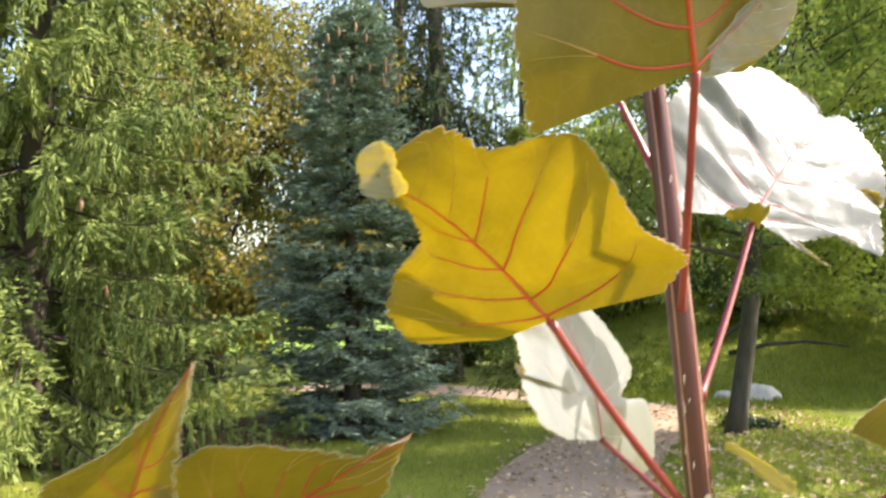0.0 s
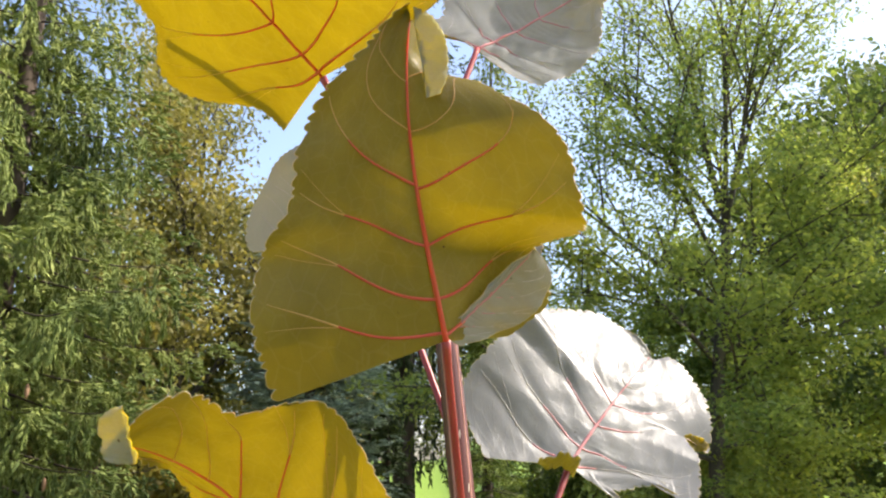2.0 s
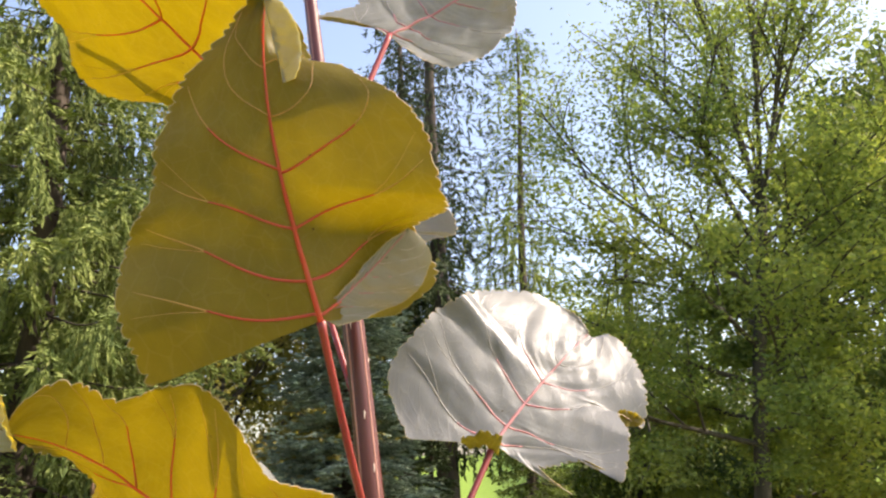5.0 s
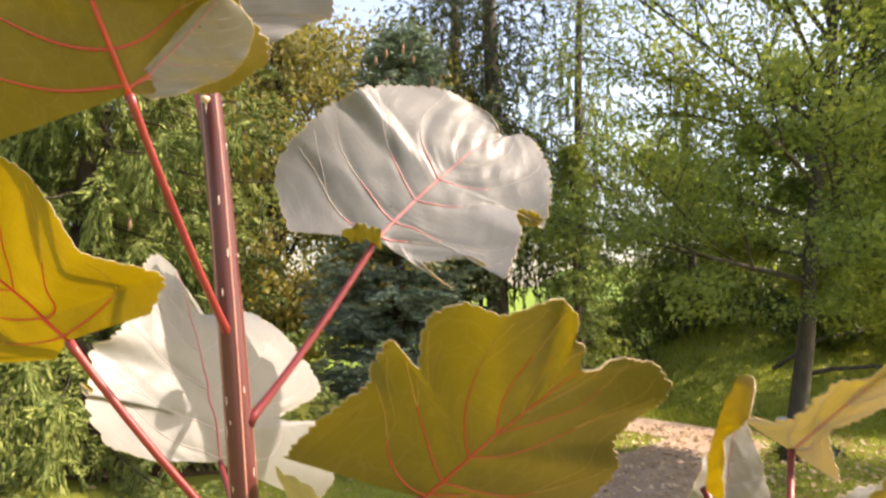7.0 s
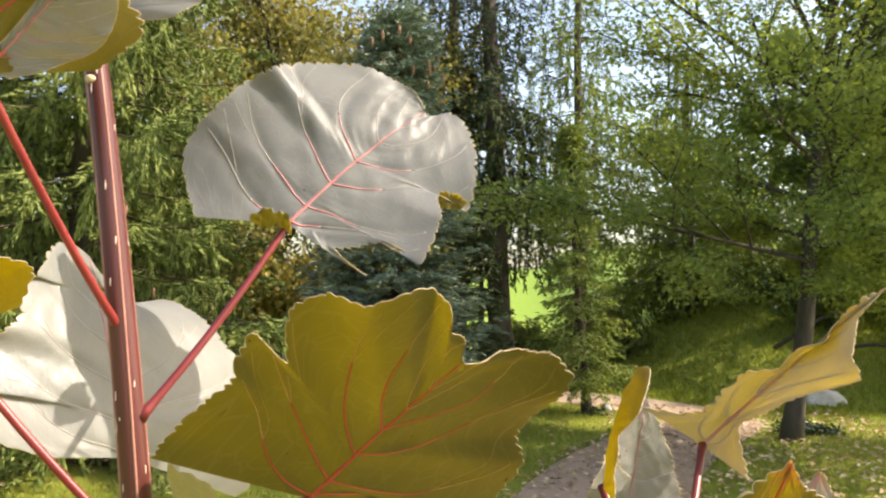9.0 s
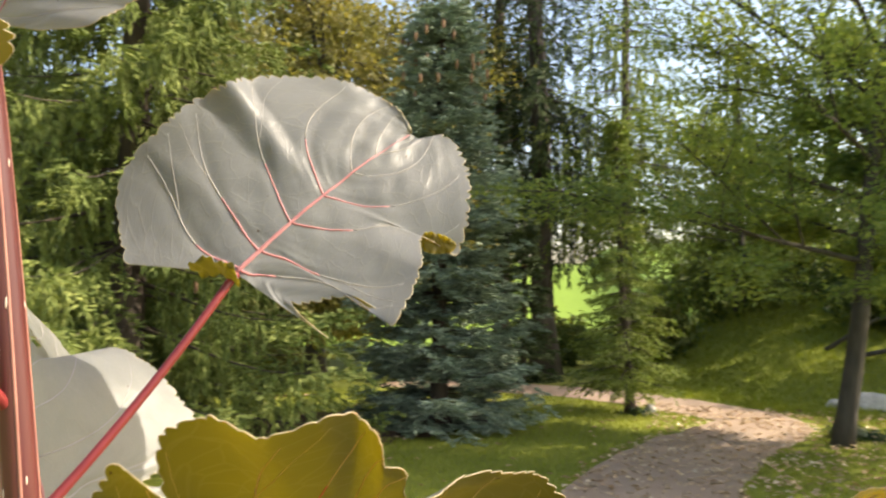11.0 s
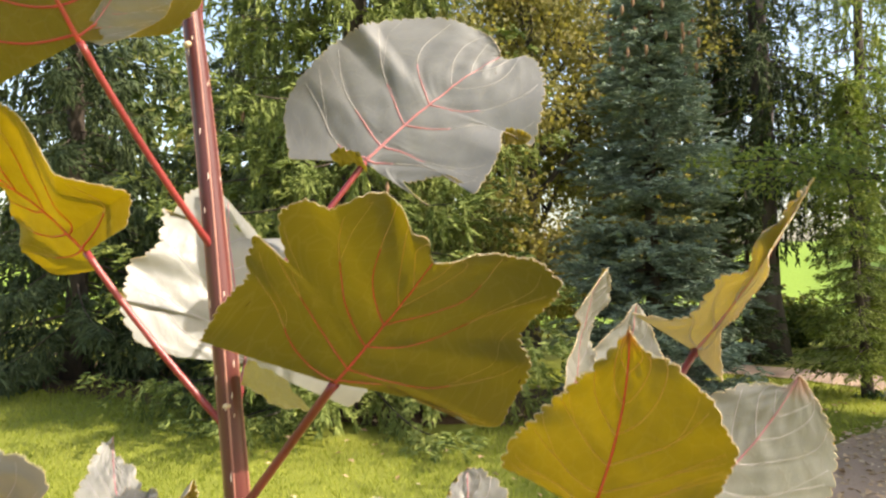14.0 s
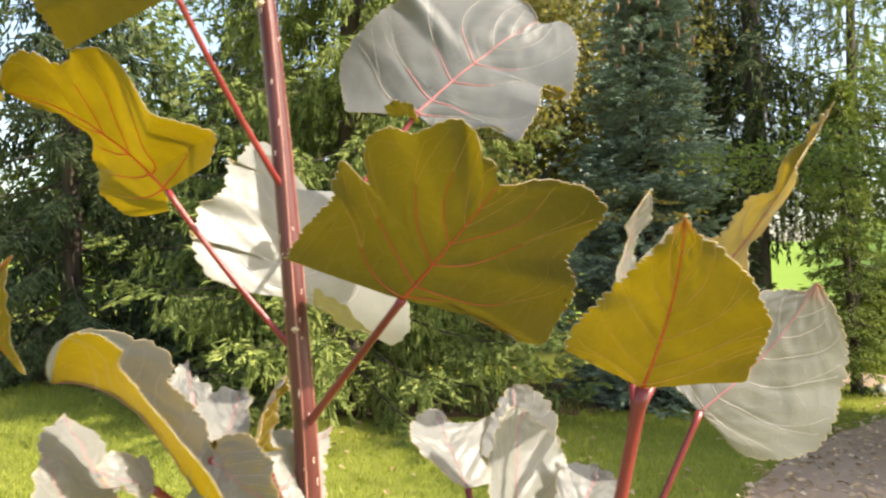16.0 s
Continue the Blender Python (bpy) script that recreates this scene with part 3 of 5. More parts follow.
def broadleaf(name, place, trunk_h, trunk_r, limbs, label, leaf, bark, seed, limb_len, spread=0.6, up=0.25, per=26, cloud=0.24, size=(0.10, 0.036), top=3, lean=(0, 0), flat=1.0, far=0.0, thin=0.0):
    rng = np.random.default_rng(seed)
    tree = thing(name, place, label, "tree")
    trunk = Tubes()
    hs = np.linspace(0, trunk_h, 12)
    axis = np.column_stack([lean[0] * hs / trunk_h + 0.02 * np.sin(hs * 2 + seed), lean[1] * hs / trunk_h, hs - 0.05])
    trunk.add(axis, trunk_r * (1 - 0.5 * hs / trunk_h) + 0.22 * trunk_r * np.exp(-hs / 0.12), 14)
    part("trunk", trunk.make("trunk", bark), tree)
    clusters = []
    for i, (z, el, L) in enumerate(limbs):
        az = seed + 2.4 * i + rng.normal(0, 0.2)
        d = np.array([np.cos(az) * np.cos(radians(el)), np.sin(az) * np.cos(radians(el)), np.sin(radians(el))])
        p = np.array([np.interp(z, hs, axis[:, 0]), np.interp(z, hs, axis[:, 1]), z])
        wood = Tubes()
        grow(rng, wood, p, d, L * limb_len * (1 - far * max(0.0, d[1])) * (1 + 0.3 * far * max(0.0, -d[0])), trunk_r * 0.30, 1, top, spread, up, clusters, flat)
        part("limb", wood.make("limb", bark), tree)
    c = np.repeat(np.array(clusters), per, 0)
    c = c[rng.random(len(c)) > thin * (c[:, 2] - 3.0)]
    n = len(c)
    c = c + rng.normal(0, cloud, (n, 3)) * np.array([1, 1, 0.75 * flat])
    d = rng.normal(0, 1, (n, 3)) * np.array([1, 1, flat]) + np.array([0, 0, -0.55 * flat])
    s = rng.normal(0, 1, (n, 3)) * np.array([1, 1, 0.4 + 0.6 * flat])
    v, f = sprays(c, d, s, size[0] * rng.uniform(0.65, 1.3, n), size[1] * rng.uniform(0.7, 1.3, n), 0.12)
    part("crown", mesh("crown", v, f, leaf), tree)["kind"] = "stuff"
    return tree


def leaf_cloud(rng, boxes, size):
    """Leaves over lumpy masses given as (x, y, z, rx, ry, rz, count)."""
    C, N = [], []
    for x, y, z, rx, ry, rz, n in boxes:
        u = rng.normal(0, 1, (n, 3))
        u /= np.linalg.norm(u, axis=1, keepdims=True)
        k = np.array([0.72 + 0.55 * noise.noise(Vector(tuple(q * 2.3 + x))) for q in u]) * rng.uniform(0.6, 1.05, n)
        C.append(np.array([x, y, z]) + u * k[:, None] * np.array([rx, ry, rz]))
        N.append(u)
    C, N = np.concatenate(C), np.concatenate(N)
    n = len(C)
    d = np.cross(N, rng.normal(0, 1, (n, 3))) + np.array([0, 0, -0.3])
    s = np.cross(N, d) + rng.normal(0, 0.5, (n, 3))
    return sprays(C, d, s, size * rng.uniform(0.6, 1.4, n), 0.55 * size * rng.uniform(0.6, 1.3, n), 0.12)


ground_sheet()
ribbon("path", PATH_MID, [1.5, 1.5, 1.4, 1.5, 1.5, 1.4, 1.3, 1.2, 1.4, 1.3, 1.3], 0.012, GRAVEL, "brown gravel path strewn with fallen leaves", "path")
ribbon("needle_bed", [(-11.5, 10.3), (-7.6, 10.0), (-4.2, 9.3), (-2.2, 10.4), (-0.9, 11.2)], [2.4, 2.8, 2.8, 2.2, 1.2], 0.008, SOIL, "bare brown ground with dry needles under the spruces", "ground", 0.35)
scatter_ground(np.random.default_rng(3))

conifer("spruce_tree", (-4.1, 8.5, 0), 11.4, 2.75, 0.55, "tall green spruce with drooping branches and hanging twigs", SPRUCE, SPRUCE_BARK, 11,
        trunk_r=0.19, whorl=0.38, per=9, droop=0.42, lift_tip=0.34, hang=0.75, twig=(0.105, 0.028), gap=0.047, branch_w=0.54, rows=3, cones=30, jitter=0.30, spread=0.75, tip_up=0.45, pend=0.6)
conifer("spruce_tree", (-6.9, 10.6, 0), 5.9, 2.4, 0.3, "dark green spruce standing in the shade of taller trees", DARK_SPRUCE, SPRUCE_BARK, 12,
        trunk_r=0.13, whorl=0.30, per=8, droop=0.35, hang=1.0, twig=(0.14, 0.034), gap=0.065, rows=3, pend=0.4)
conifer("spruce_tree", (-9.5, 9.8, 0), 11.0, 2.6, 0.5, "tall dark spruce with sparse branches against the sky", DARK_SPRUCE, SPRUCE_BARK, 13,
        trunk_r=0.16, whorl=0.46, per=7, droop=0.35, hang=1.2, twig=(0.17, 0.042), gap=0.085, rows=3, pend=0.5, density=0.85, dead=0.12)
conifer("blue_spruce_tree", (-1.13, 10.6, 0), 5.4, 1.22, 0.12, "blue-grey spruce of conical shape beside the lawn", BLUE_SPRUCE, SPRUCE_BARK, 14,
        trunk_r=0.10, whorl=0.25, per=12, droop=0.16, lift_tip=0.30, hang=0.35, twig=(0.11, 0.030), gap=0.050, branch_w=0.46, rows=3, power=0.52, cones=44, cone_from=4.0, jitter=0.22, tip_up=0.28, vary=(0.62, 1.16))
conifer("young_conifer_tree", (1.32, 12.2, 0), 4.2, 0.80, 0.5, "young light green conifer with a leaning bare lower trunk", YOUNG, SPRUCE_BARK, 15,
        trunk_r=0.055, whorl=0.20, per=8, droop=0.30, hang=0.7, twig=(0.085, 0.020), gap=0.050, rows=3, branch_w=0.32, lean=(-0.22, 0), power=0.80, vary=(0.6, 1.15))
conifer("larch_tree", (1.55, 16.4, 0), 11.0, 2.4, 2.9, "light green feathery conifer behind the path", YOUNG, PINE_BARK, 18,
        trunk_r=0.12, whorl=0.36, per=7, droop=0.30, hang=0.8, twig=(0.12, 0.026), gap=0.058, rows=3, branch_w=0.55, power=0.5, density=0.6, dead=0.2, tip_up=0.3, pend=0.5, vary=(0.55, 1.15))
conifer("larch_tree", (4.0, 18.6, float(height(4.0, 18.6))), 6.0, 1.8, 0.8, "feathery green conifer on the bank", YOUNG, PINE_BARK, 27,
        trunk_r=0.12, whorl=0.40, per=7, droop=0.30, hang=0.8, twig=(0.14, 0.030), gap=0.070, rows=3, branch_w=0.55, power=0.5, density=0.85, dead=0.1, tip_up=0.3, pend=0.5, vary=(0.55, 1.15))
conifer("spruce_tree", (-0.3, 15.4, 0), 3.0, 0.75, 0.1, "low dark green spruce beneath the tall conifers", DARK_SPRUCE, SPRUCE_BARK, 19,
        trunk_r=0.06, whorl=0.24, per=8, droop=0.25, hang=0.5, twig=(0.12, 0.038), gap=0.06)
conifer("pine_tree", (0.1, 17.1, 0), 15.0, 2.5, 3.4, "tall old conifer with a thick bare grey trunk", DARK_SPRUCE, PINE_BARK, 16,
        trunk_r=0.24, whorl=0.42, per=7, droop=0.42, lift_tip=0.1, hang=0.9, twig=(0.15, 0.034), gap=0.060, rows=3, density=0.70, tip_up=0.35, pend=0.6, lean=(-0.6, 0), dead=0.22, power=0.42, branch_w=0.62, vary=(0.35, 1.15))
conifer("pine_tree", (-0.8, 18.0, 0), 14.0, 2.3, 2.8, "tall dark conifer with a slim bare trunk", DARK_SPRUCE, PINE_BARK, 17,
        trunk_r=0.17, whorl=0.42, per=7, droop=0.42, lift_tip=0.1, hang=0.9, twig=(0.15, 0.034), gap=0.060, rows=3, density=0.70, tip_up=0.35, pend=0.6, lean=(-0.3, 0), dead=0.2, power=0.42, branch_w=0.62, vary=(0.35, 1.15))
broadleaf("maple_tree", (-4.2, 15.8, 0), 3.4, 0.2, [(0.5, 10, .75), (0.8, 12, .8), (1.1, 15, .85), (1.4, 18, .9), (1.8, 22, .95), (2.2, 28, 1), (2.6, 35, 1), (2.9, 45, 1.1), (3.1, 55, 1.15), (3.2, 70, 1.3), (3.3, 60, 1.25), (3.3, 78, 1.5), (3.3, 84, 1.7)],
          "broadleaf tree with yellow-green and orange autumn leaves", MAPLE, ASH_BARK, 21, 2.7, 0.6, 0.3, 42, 0.30, (0.10, 0.072))
ASH_LIMBS = [(1.80 + 0.140 * i, 6 + 1.9 * i, 1.0 + 0.10 * math.sin(1.7 * i)) for i in range(20)] + [(4.9 + 0.03 * i, 58 + 4.0 * i, 1.15 + 0.06 * i) for i in range(8)]
broadleaf("ash_tree", (3.52, 10.3, 0), 5.2, 0.115, ASH_LIMBS,
          "slender broadleaf tree turning from green to yellow, ivy at its foot", ASH, ASH_BARK, 5, 2.0, 0.52, 0.02, 33, 0.17, (0.062, 0.036), lean=(0.5, -0.1), flat=0.5, far=0.92, thin=0.13)
# added outside the view on the right, placed so its crown shades the lawn
broadleaf("ash_tree", (8.3, 8.1, 0), 5.6, 0.15, [(3.8, 8, .9), (4.1, 12, 1), (4.4, 16, 1), (4.7, 22, 1), (5.0, 30, 1.05), (5.2, 42, 1.1), (5.4, 56, 1.2), (5.5, 70, 1.3), (5.55, 84, 1.4)],
          "unseen broadleaf tree added beside the lawn to shade the grass", ASH, ASH_BARK, 8, 2.2, 0.62, 0.16, 12, 0.26, (0.14, 0.07))
broadleaf("broadleaf_tree", (9.8, 17.2, float(height(9.8, 17.2))), 4.0, 0.16, [(1.4, 8, .9), (1.8, 12, 1), (2.2, 16, 1), (2.6, 22, 1), (3.0, 30, 1.05), (3.4, 42, 1.1), (3.7, 56, 1.2), (3.9, 70, 1.3), (3.95, 84, 1.4)],
          "dark green broadleaf tree above the grassy bank", WOODS, ASH_BARK, 31, 2.8, 0.62, 0.16, 34, 0.32, (0.18, 0.11))

RNG = np.random.default_rng(9)
v, f = leaf_cloud(RNG, [(8.5, 14.0, 3.0, 1.8, 2.0, 3.4, 5000), (7.2, 18.5, 1.9, 2.6, 1.2, 1.0, 3500), (10.5, 20, 3.0, 3.0, 2.0, 2.8, 4000), (11.5, 13.5, 3.0, 2.2, 2.4, 3.3, 6000), (6.3, 16.8, 1.6, 1.4, 0.9, 0.7, 1800), (0.4, 19.5, 0.5, 1.2, 0.8, 0.8, 1500), (2.2, 18.2, 0.8, 1.3, 0.8, 1.1, 1800), (4.2, 19.0, 1.6, 1.6, 0.9, 1.2, 1800), (4.6, 24, 2.0, 1.6, 1.5, 1.3, 1500), (3.4, 23.5, 1.3, 1.5, 1.0, 1.7, 2600), (6.2, 23.5, 2.0, 2.0, 1.2, 2.2, 3200), (9.0, 24.0, 2.6, 2.2, 1.4, 2.8, 3200), (5.2, 25.5, 3.0, 2.3, 1.2, 2.5, 4500), (8.0, 26.0, 3.4, 2.5, 1.2, 2.9, 4500), (11.5, 25.5, 3.6, 2.6, 1.4, 3.2, 4500), (6.4, 21.5, 5.0, 2.8, 1.2, 2.6, 4200)], 0.16)
tagged(new("shrub_border", mesh("shrub_border", v, f, WOODS)), "dark green shrubs and trees along the grassy bank", "shrubs", kind="stuff")
v, f = leaf_cloud(RNG, [(-13, 15, 4.5, 2.5, 2.5, 4.6, 6000), (-9.5, 17.5, 3.5, 2.5, 2, 3.6, 5000), (-6.8, 19, 3.5, 2.0, 2, 4.0, 4500), (-17, 12, 4, 3, 3, 4.5, 5000), (-2.2, 21, 2.4, 2.0, 1.5, 2.6, 3500), (-14, 7, 3, 2.2, 2.5, 3.5, 4000), (-11.0, 16.0, 1.8, 2.6, 1.5, 2.6, 4000), (-15.5, 15.5, 2.2, 3.0, 1.8, 3.2, 4000), (-7.8, 17.0, 1.6, 2.2, 1.4, 2.4, 3500)], 0.22)
tagged(new("far_woods", mesh("far_woods", v, f, WOODS)), "mixed woodland edge behind the spruces", "woods", kind="stuff")
v, f = leaf_cloud(RNG, [(3.75, 10.85, 0.05, 0.42, 0.42, 0.17, 700), (4.05, 10.75, 0.05, 0.3, 0.25, 0.12, 300), (1.42, 12.1, 0.03, 0.3, 0.25, 0.1, 200), (-0.2, 11.3, 0.03, 0.35, 0.3, 0.14, 260)], 0.06)
tagged(new("ground_cover", mesh("ground_cover", v, f, IVY)), "low dark green ivy round the foot of the tree", "ivy", kind="stuff")


def boulder(place, size, seed, label):
    bm = bmesh.new()
    bmesh.ops.create_icosphere(bm, subdivisions=4, radius=1)
    for q in bm.verts:
        k = 1 + 0.22 * noise.noise(q.co * 1.4 + Vector((seed, 0, 0))) + 0.06 * noise.noise(q.co * 5 + Vector((seed, 3, 0)))
        q.co = Vector((q.co.x * size[0], q.co.y * size[1], max(q.co.z, -0.4) * size[2])) * k
    me = bpy.data.meshes.new("boulder")
    bm.to_mesh(me)
    bm.free()
    me.polygons.foreach_set("use_smooth", np.ones(len(me.polygons), bool))
    me.materials.append(STONE)
    ob = new("boulder", me)
    ob.location = (place[0], place[1], float(height(place[0], place[1])) + 0.25 * size[2])
    return tagged(ob, label, "boulder", "boulders on the bank")


boulder((4.95, 13.6), (0.36, 0.26, 0.22), 2.0, "large pale grey boulder on the grass")
boulder((4.5, 13.75), (0.16, 0.14, 0.10), 5.0, "small pale grey boulder on the grass")
boulder((1.62, 12.35), (0.07, 0.06, 0.10), 7.0, "small white stone beside the young conifer")


def fallen_branch(pts, r, label):
    t = Tubes()
    p = np.array(pts)
    p[:, 2] += height(p[:, 0], p[:, 1])
    t.add(p, np.linspace(r, r * 0.4, len(p)), 7)
    tagged(new("fallen_branch", t.make("fallen_branch", ASH_BARK)), label, "branch", "fallen branches on the bank")


fallen_branch([(5.2, 15.6, 0.05), (5.8, 15.4, 0.22), (6.5, 15.3, 0.35), (7.3, 15.4, 0.3)], 0.05, "bare grey fallen branch lying on the bank")
fallen_branch([(5.0, 16.0, 0.05), (5.9, 16.2, 0.4), (6.9, 16.1, 0.75)], 0.045, "bare forked branch leaning on the bank")


# ---------------------------------------------------------------- poplar leaves


def poplar_leaf(parent, base, angles, length, bend, st, left, right, seed, label, upper=-1, pocket=1.0, ragged=0.0, crease=0.0003, pale=False, hole=None, plain=0, green=0.0, tip=0.0):
    """A toothed blade with midrib, side veins and pale margin; base and angles set it in the air."""
    rng = np.random.default_rng(seed)
    R = turn(*angles)
    base = np.asarray(base)
    ns, nq = (90, 7) if plain else (200, 10) if length < 0.08 else (320, 19)
    s = np.linspace(0, 1, ns) ** 1.15
    q = np.concatenate([-np.linspace(1, 0, nq) ** 0.9, np.linspace(0, 1, nq)[1:] ** 0.9])
    Sg, Qg = np.meshgrid(s, q, indexing="ij")
    # rounded teeth along the edge
    wide = max(max(left[0]), max(right[0]))
    size = min(1.0, max(0.5, length / 0.115))

    def teeth(side):
        """Outward shift along one edge: broad lobes, and rounded teeth that lean towards the tip."""
        rows = np.concatenate([[0], np.cumsum(np.linalg.norm(np.diff(blade_point(s, np.full(ns, side), st, bend, length, left, right), axis=0), axis=1))])
        own = seed + 1.3 * side
        lobes = ragged * (np.abs(np.sin(rows / 0.013 * np.pi + own + 0.8 * np.sin(rows * 130))) - 0.6 + 0.7 * np.sin(rows * 61 + 2.0 * own))
        ph = (rows / (0.0066 * size) + 0.30 * np.sin(rows * 170 + own) + 0.22 * np.sin(rows * 410 + 2 * own)) % 1.0
        tooth = 1 - np.abs(2 * ph ** 0.75 - 1) ** 2.0
        out = lobes * (0.7 + 0.3 * np.sin(rows * 47 + 1.7 * own)) + 0.0023 * size * 1.45 * (tooth - 0.55) * (0.75 + 0.3 * np.sin(rows * 33 + own)) + 0.0009 * np.sin(rows * 90 + own)
        return 0.35 * out if plain else out

    veins_s = np.array([0.02, 0.13, 0.30, 0.47, 0.63, 0.78])

    shift = rng.random((9, 2)) * 6.28

    def lump(S, Q):
        """Uneven puckers, strongest along the midrib."""
        v = 0
        for i, (fa, fb) in enumerate(((17, 5), (11, -9), (29, 12), (37, -17), (23, 21), (47, 8), (13, 27), (53, -30), (31, 35))):
            v = v + np.sin(fa * S + shift[i, 0]) * np.sin(fb * Q + shift[i, 1]) / (1 + 0.15 * i)
        return v * (0.35 + 0.65 * np.exp(-(np.abs(Q) / 0.45) ** 2))

    def surf(S, Q, lift=0.0):
        P = blade_point(S, Q, st, bend, length, left, right)
        w = np.where(Q >= 0, hermite(st, left[0], S), hermite(st, right[0], S))
        # blade bulges between the side veins and ripples towards the edge
        k = np.abs(Q)
        back = (S - 0.16 * k ** 1.2) / (1 + 0.32 * k ** 1.2)
        near = np.min(np.abs(back[..., None] - veins_s), -1) / 0.085
        z = -0.0012 * upper * (0.6 if upper > 0 else 0.3) * pocket * np.exp(-near ** 2 * 22) * np.minimum(1, 3 * k) * (1 - 0.7 * k) * np.clip((0.88 - S) / 0.3, 0, 1)
        # pillows between the cross veins that run from one side vein to the next
        ladder = np.sin(w / 0.0060 * 3.1416 * k + 7 * S + shift[0, 0] + 1.1 * np.sin(14 * S + 5 * k + shift[1, 0])) * np.sin(41 * S + 6 * k + shift[2, 0])
        z += (0.00020 if upper > 0 else 0.00012) * pocket * ladder * (1 - np.exp(-near ** 2 * 4)) * np.minimum(1, 5 * k) * (1 - 0.6 * k)
        calm = 0.6 if upper > 0 else 1.0
        z += calm * pocket * (0.0018 * k ** 2 * np.sin(S * 11 + seed + 1.5 * Q) + 0.0010 * k ** 3 * np.sin(S * 29 + 2 * seed + 2 * Q))
        # short wrinkles that lean away from the midrib
        z += 0.00022 * pocket * (not pale) * np.sin(150 * S - 38 * k + 2.0 * np.sin(23 * S + shift[3, 0])) * np.exp(-((k - 0.16) / 0.14) ** 2) * (0.5 + 0.5 * np.sin(9 * S + shift[4, 0] + 2 * Q)) * np.clip((0.8 - S) / 0.3, 0, 1)
        z += crease * lump(S, Q)
        P = P.copy()
        P[..., 2] += z + lift
        return P

    G = surf(Sg, Qg)
    tip_fade = np.clip(1 - s, 0, 0.1) / 0.1
    for j, inner, side in ((0, 1, -1.0), (-1, -2, 1.0)):
        e = G[:, j] - G[:, inner]
        e /= np.linalg.norm(e, axis=1, keepdims=True) + 1e-9
        G[:, j] += e * (teeth(side) * tip_fade)[:, None]
    # two faces a third of a millimetre apart, upper side and underside
    du, dv = np.gradient(G, axis=0), np.gradient(G, axis=1)
    nrm = np.cross(du, dv)
    nrm /= np.linalg.norm(nrm, axis=-1, keepdims=True) + 1e-12
    m = len(q)
    idx = np.arange(ns * m).reshape(ns, m)
    quad = np.stack([idx[:-1, :-1], idx[1:, :-1], idx[1:, 1:], idx[:-1, 1:]], -1).reshape(-1, 4)
    if hole:
        mid_s, mid_q = Sg.reshape(-1)[quad].mean(1), Qg.reshape(-1)[quad].mean(1)
        quad = quad[((mid_s - hole[0]) / hole[2]) ** 2 + ((mid_q - hole[1]) / hole[3]) ** 2 > 1]
    V = np.concatenate([(G + nrm * 0.00016).reshape(-1, 3), (G - nrm * 0.00016).reshape(-1, 3)]) @ R.T + base
    F = np.concatenate([quad, quad[:, ::-1] + ns * m])
    me = mesh("leaf", V, F, UPPER if upper > 0 else UNDER, True)
    me.materials.append(UNDER if upper > 0 else UPPER)
    me.polygons.foreach_set("material_index", np.repeat(np.array([0, 1], np.int32), len(quad)))
    uv = me.uv_layers.new(name="blade")
    U = np.tile(np.stack([Sg * length, Qg * wide], -1).reshape(-1, 2) + seed * 0.37, (2, 1))
    loops = np.empty(len(me.loops), np.int32)
    me.loops.foreach_get("vertex_index", loops)
    rel = me.uv_layers.new(name="along")
    rel.data.foreach_set("uv", np.tile(np.stack([Sg, np.abs(Qg)], -1).reshape(-1, 2), (2, 1))[loops].astype(np.float32).ravel())
    uv = me.uv_layers["blade"]
    uv.data.foreach_set("uv", U[loops].astype(np.float32).ravel())
    leaf = part("leaf", me, parent, label)
    # green turns undersides olive, and darkens upper faces as if less lit
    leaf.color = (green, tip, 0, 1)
    if plain == 2:
        return leaf
    to_world = lambda P: P @ R.T + base

    def vein(name, S, Q, r0, r1, mat, sides=5):
        t = Tubes()
        P = surf(np.clip(S, 0, 0.998), Q)
        P[:, 2] += 0.00018
        t.add(to_world(P), np.linspace(r0, r1, len(S)), sides)
        part(name, t.make(name, mat), leaf)

    k = length / 0.14
    red, faint = (PINK_VEIN, UPPER_VEIN) if upper > 0 else (VEIN, FINE_VEIN)
    t = np.linspace(0, 1, 40)
    vein("midrib", t * 0.985, 0 * t, (0.0009 if pale else 0.0013) * k, 0.0003, red, 8)
    for sg in (1, -1):
        for i, s0 in enumerate(veins_s):
            u = np.linspace(0, 0.93, 24)
            S = s0 + min(0.16 + 0.32 * s0, 0.92 * (0.96 - s0)) * (1 + 0.1 * rng.normal()) * u ** 1.2 + 0.006 * np.sin(u * 9 + rng.random() * 6)
            cut = 11 if upper > 0 else 15
            r0 = (0.00082 - 0.00007 * i) * k
            if pale or i > 3:
                vein("side_vein", S, sg * u, r0 * 0.7, 0.00015, faint)
            else:
                vein("side_vein", S[:cut], sg * u[:cut], r0 * 1.1, r0 * 0.6, red)
                vein("side_vein", S[cut - 1:], sg * u[cut - 1:], r0 * 0.6, 0.00015, faint)
            for b in (0.55,) if i < 3 else ():
                u2 = np.linspace(b, min(0.94, b + 0.45), 12)
                way = 1 if rng.random() < 0.75 else -0.7
                S2 = np.minimum(np.interp(u2, u, S) + way * 0.16 * (u2 - b) ** 0.9, 0.955)
                vein("fine_vein", S2, sg * u2, 0.00022 * k, 0.00010, faint, 4)
    edge = Tubes()
    ok = s < 0.997
    loop = np.concatenate([to_world(G[ok, 0]), to_world(G[ok, -1])[::-1]])
    half = int(ok.sum())
    edge.add(loop[:half], 0.00022, 4)
    edge.add(loop[half:], 0.00022, 4)
    part("margin", edge.make("margin", MARGIN), leaf)
    return leaf


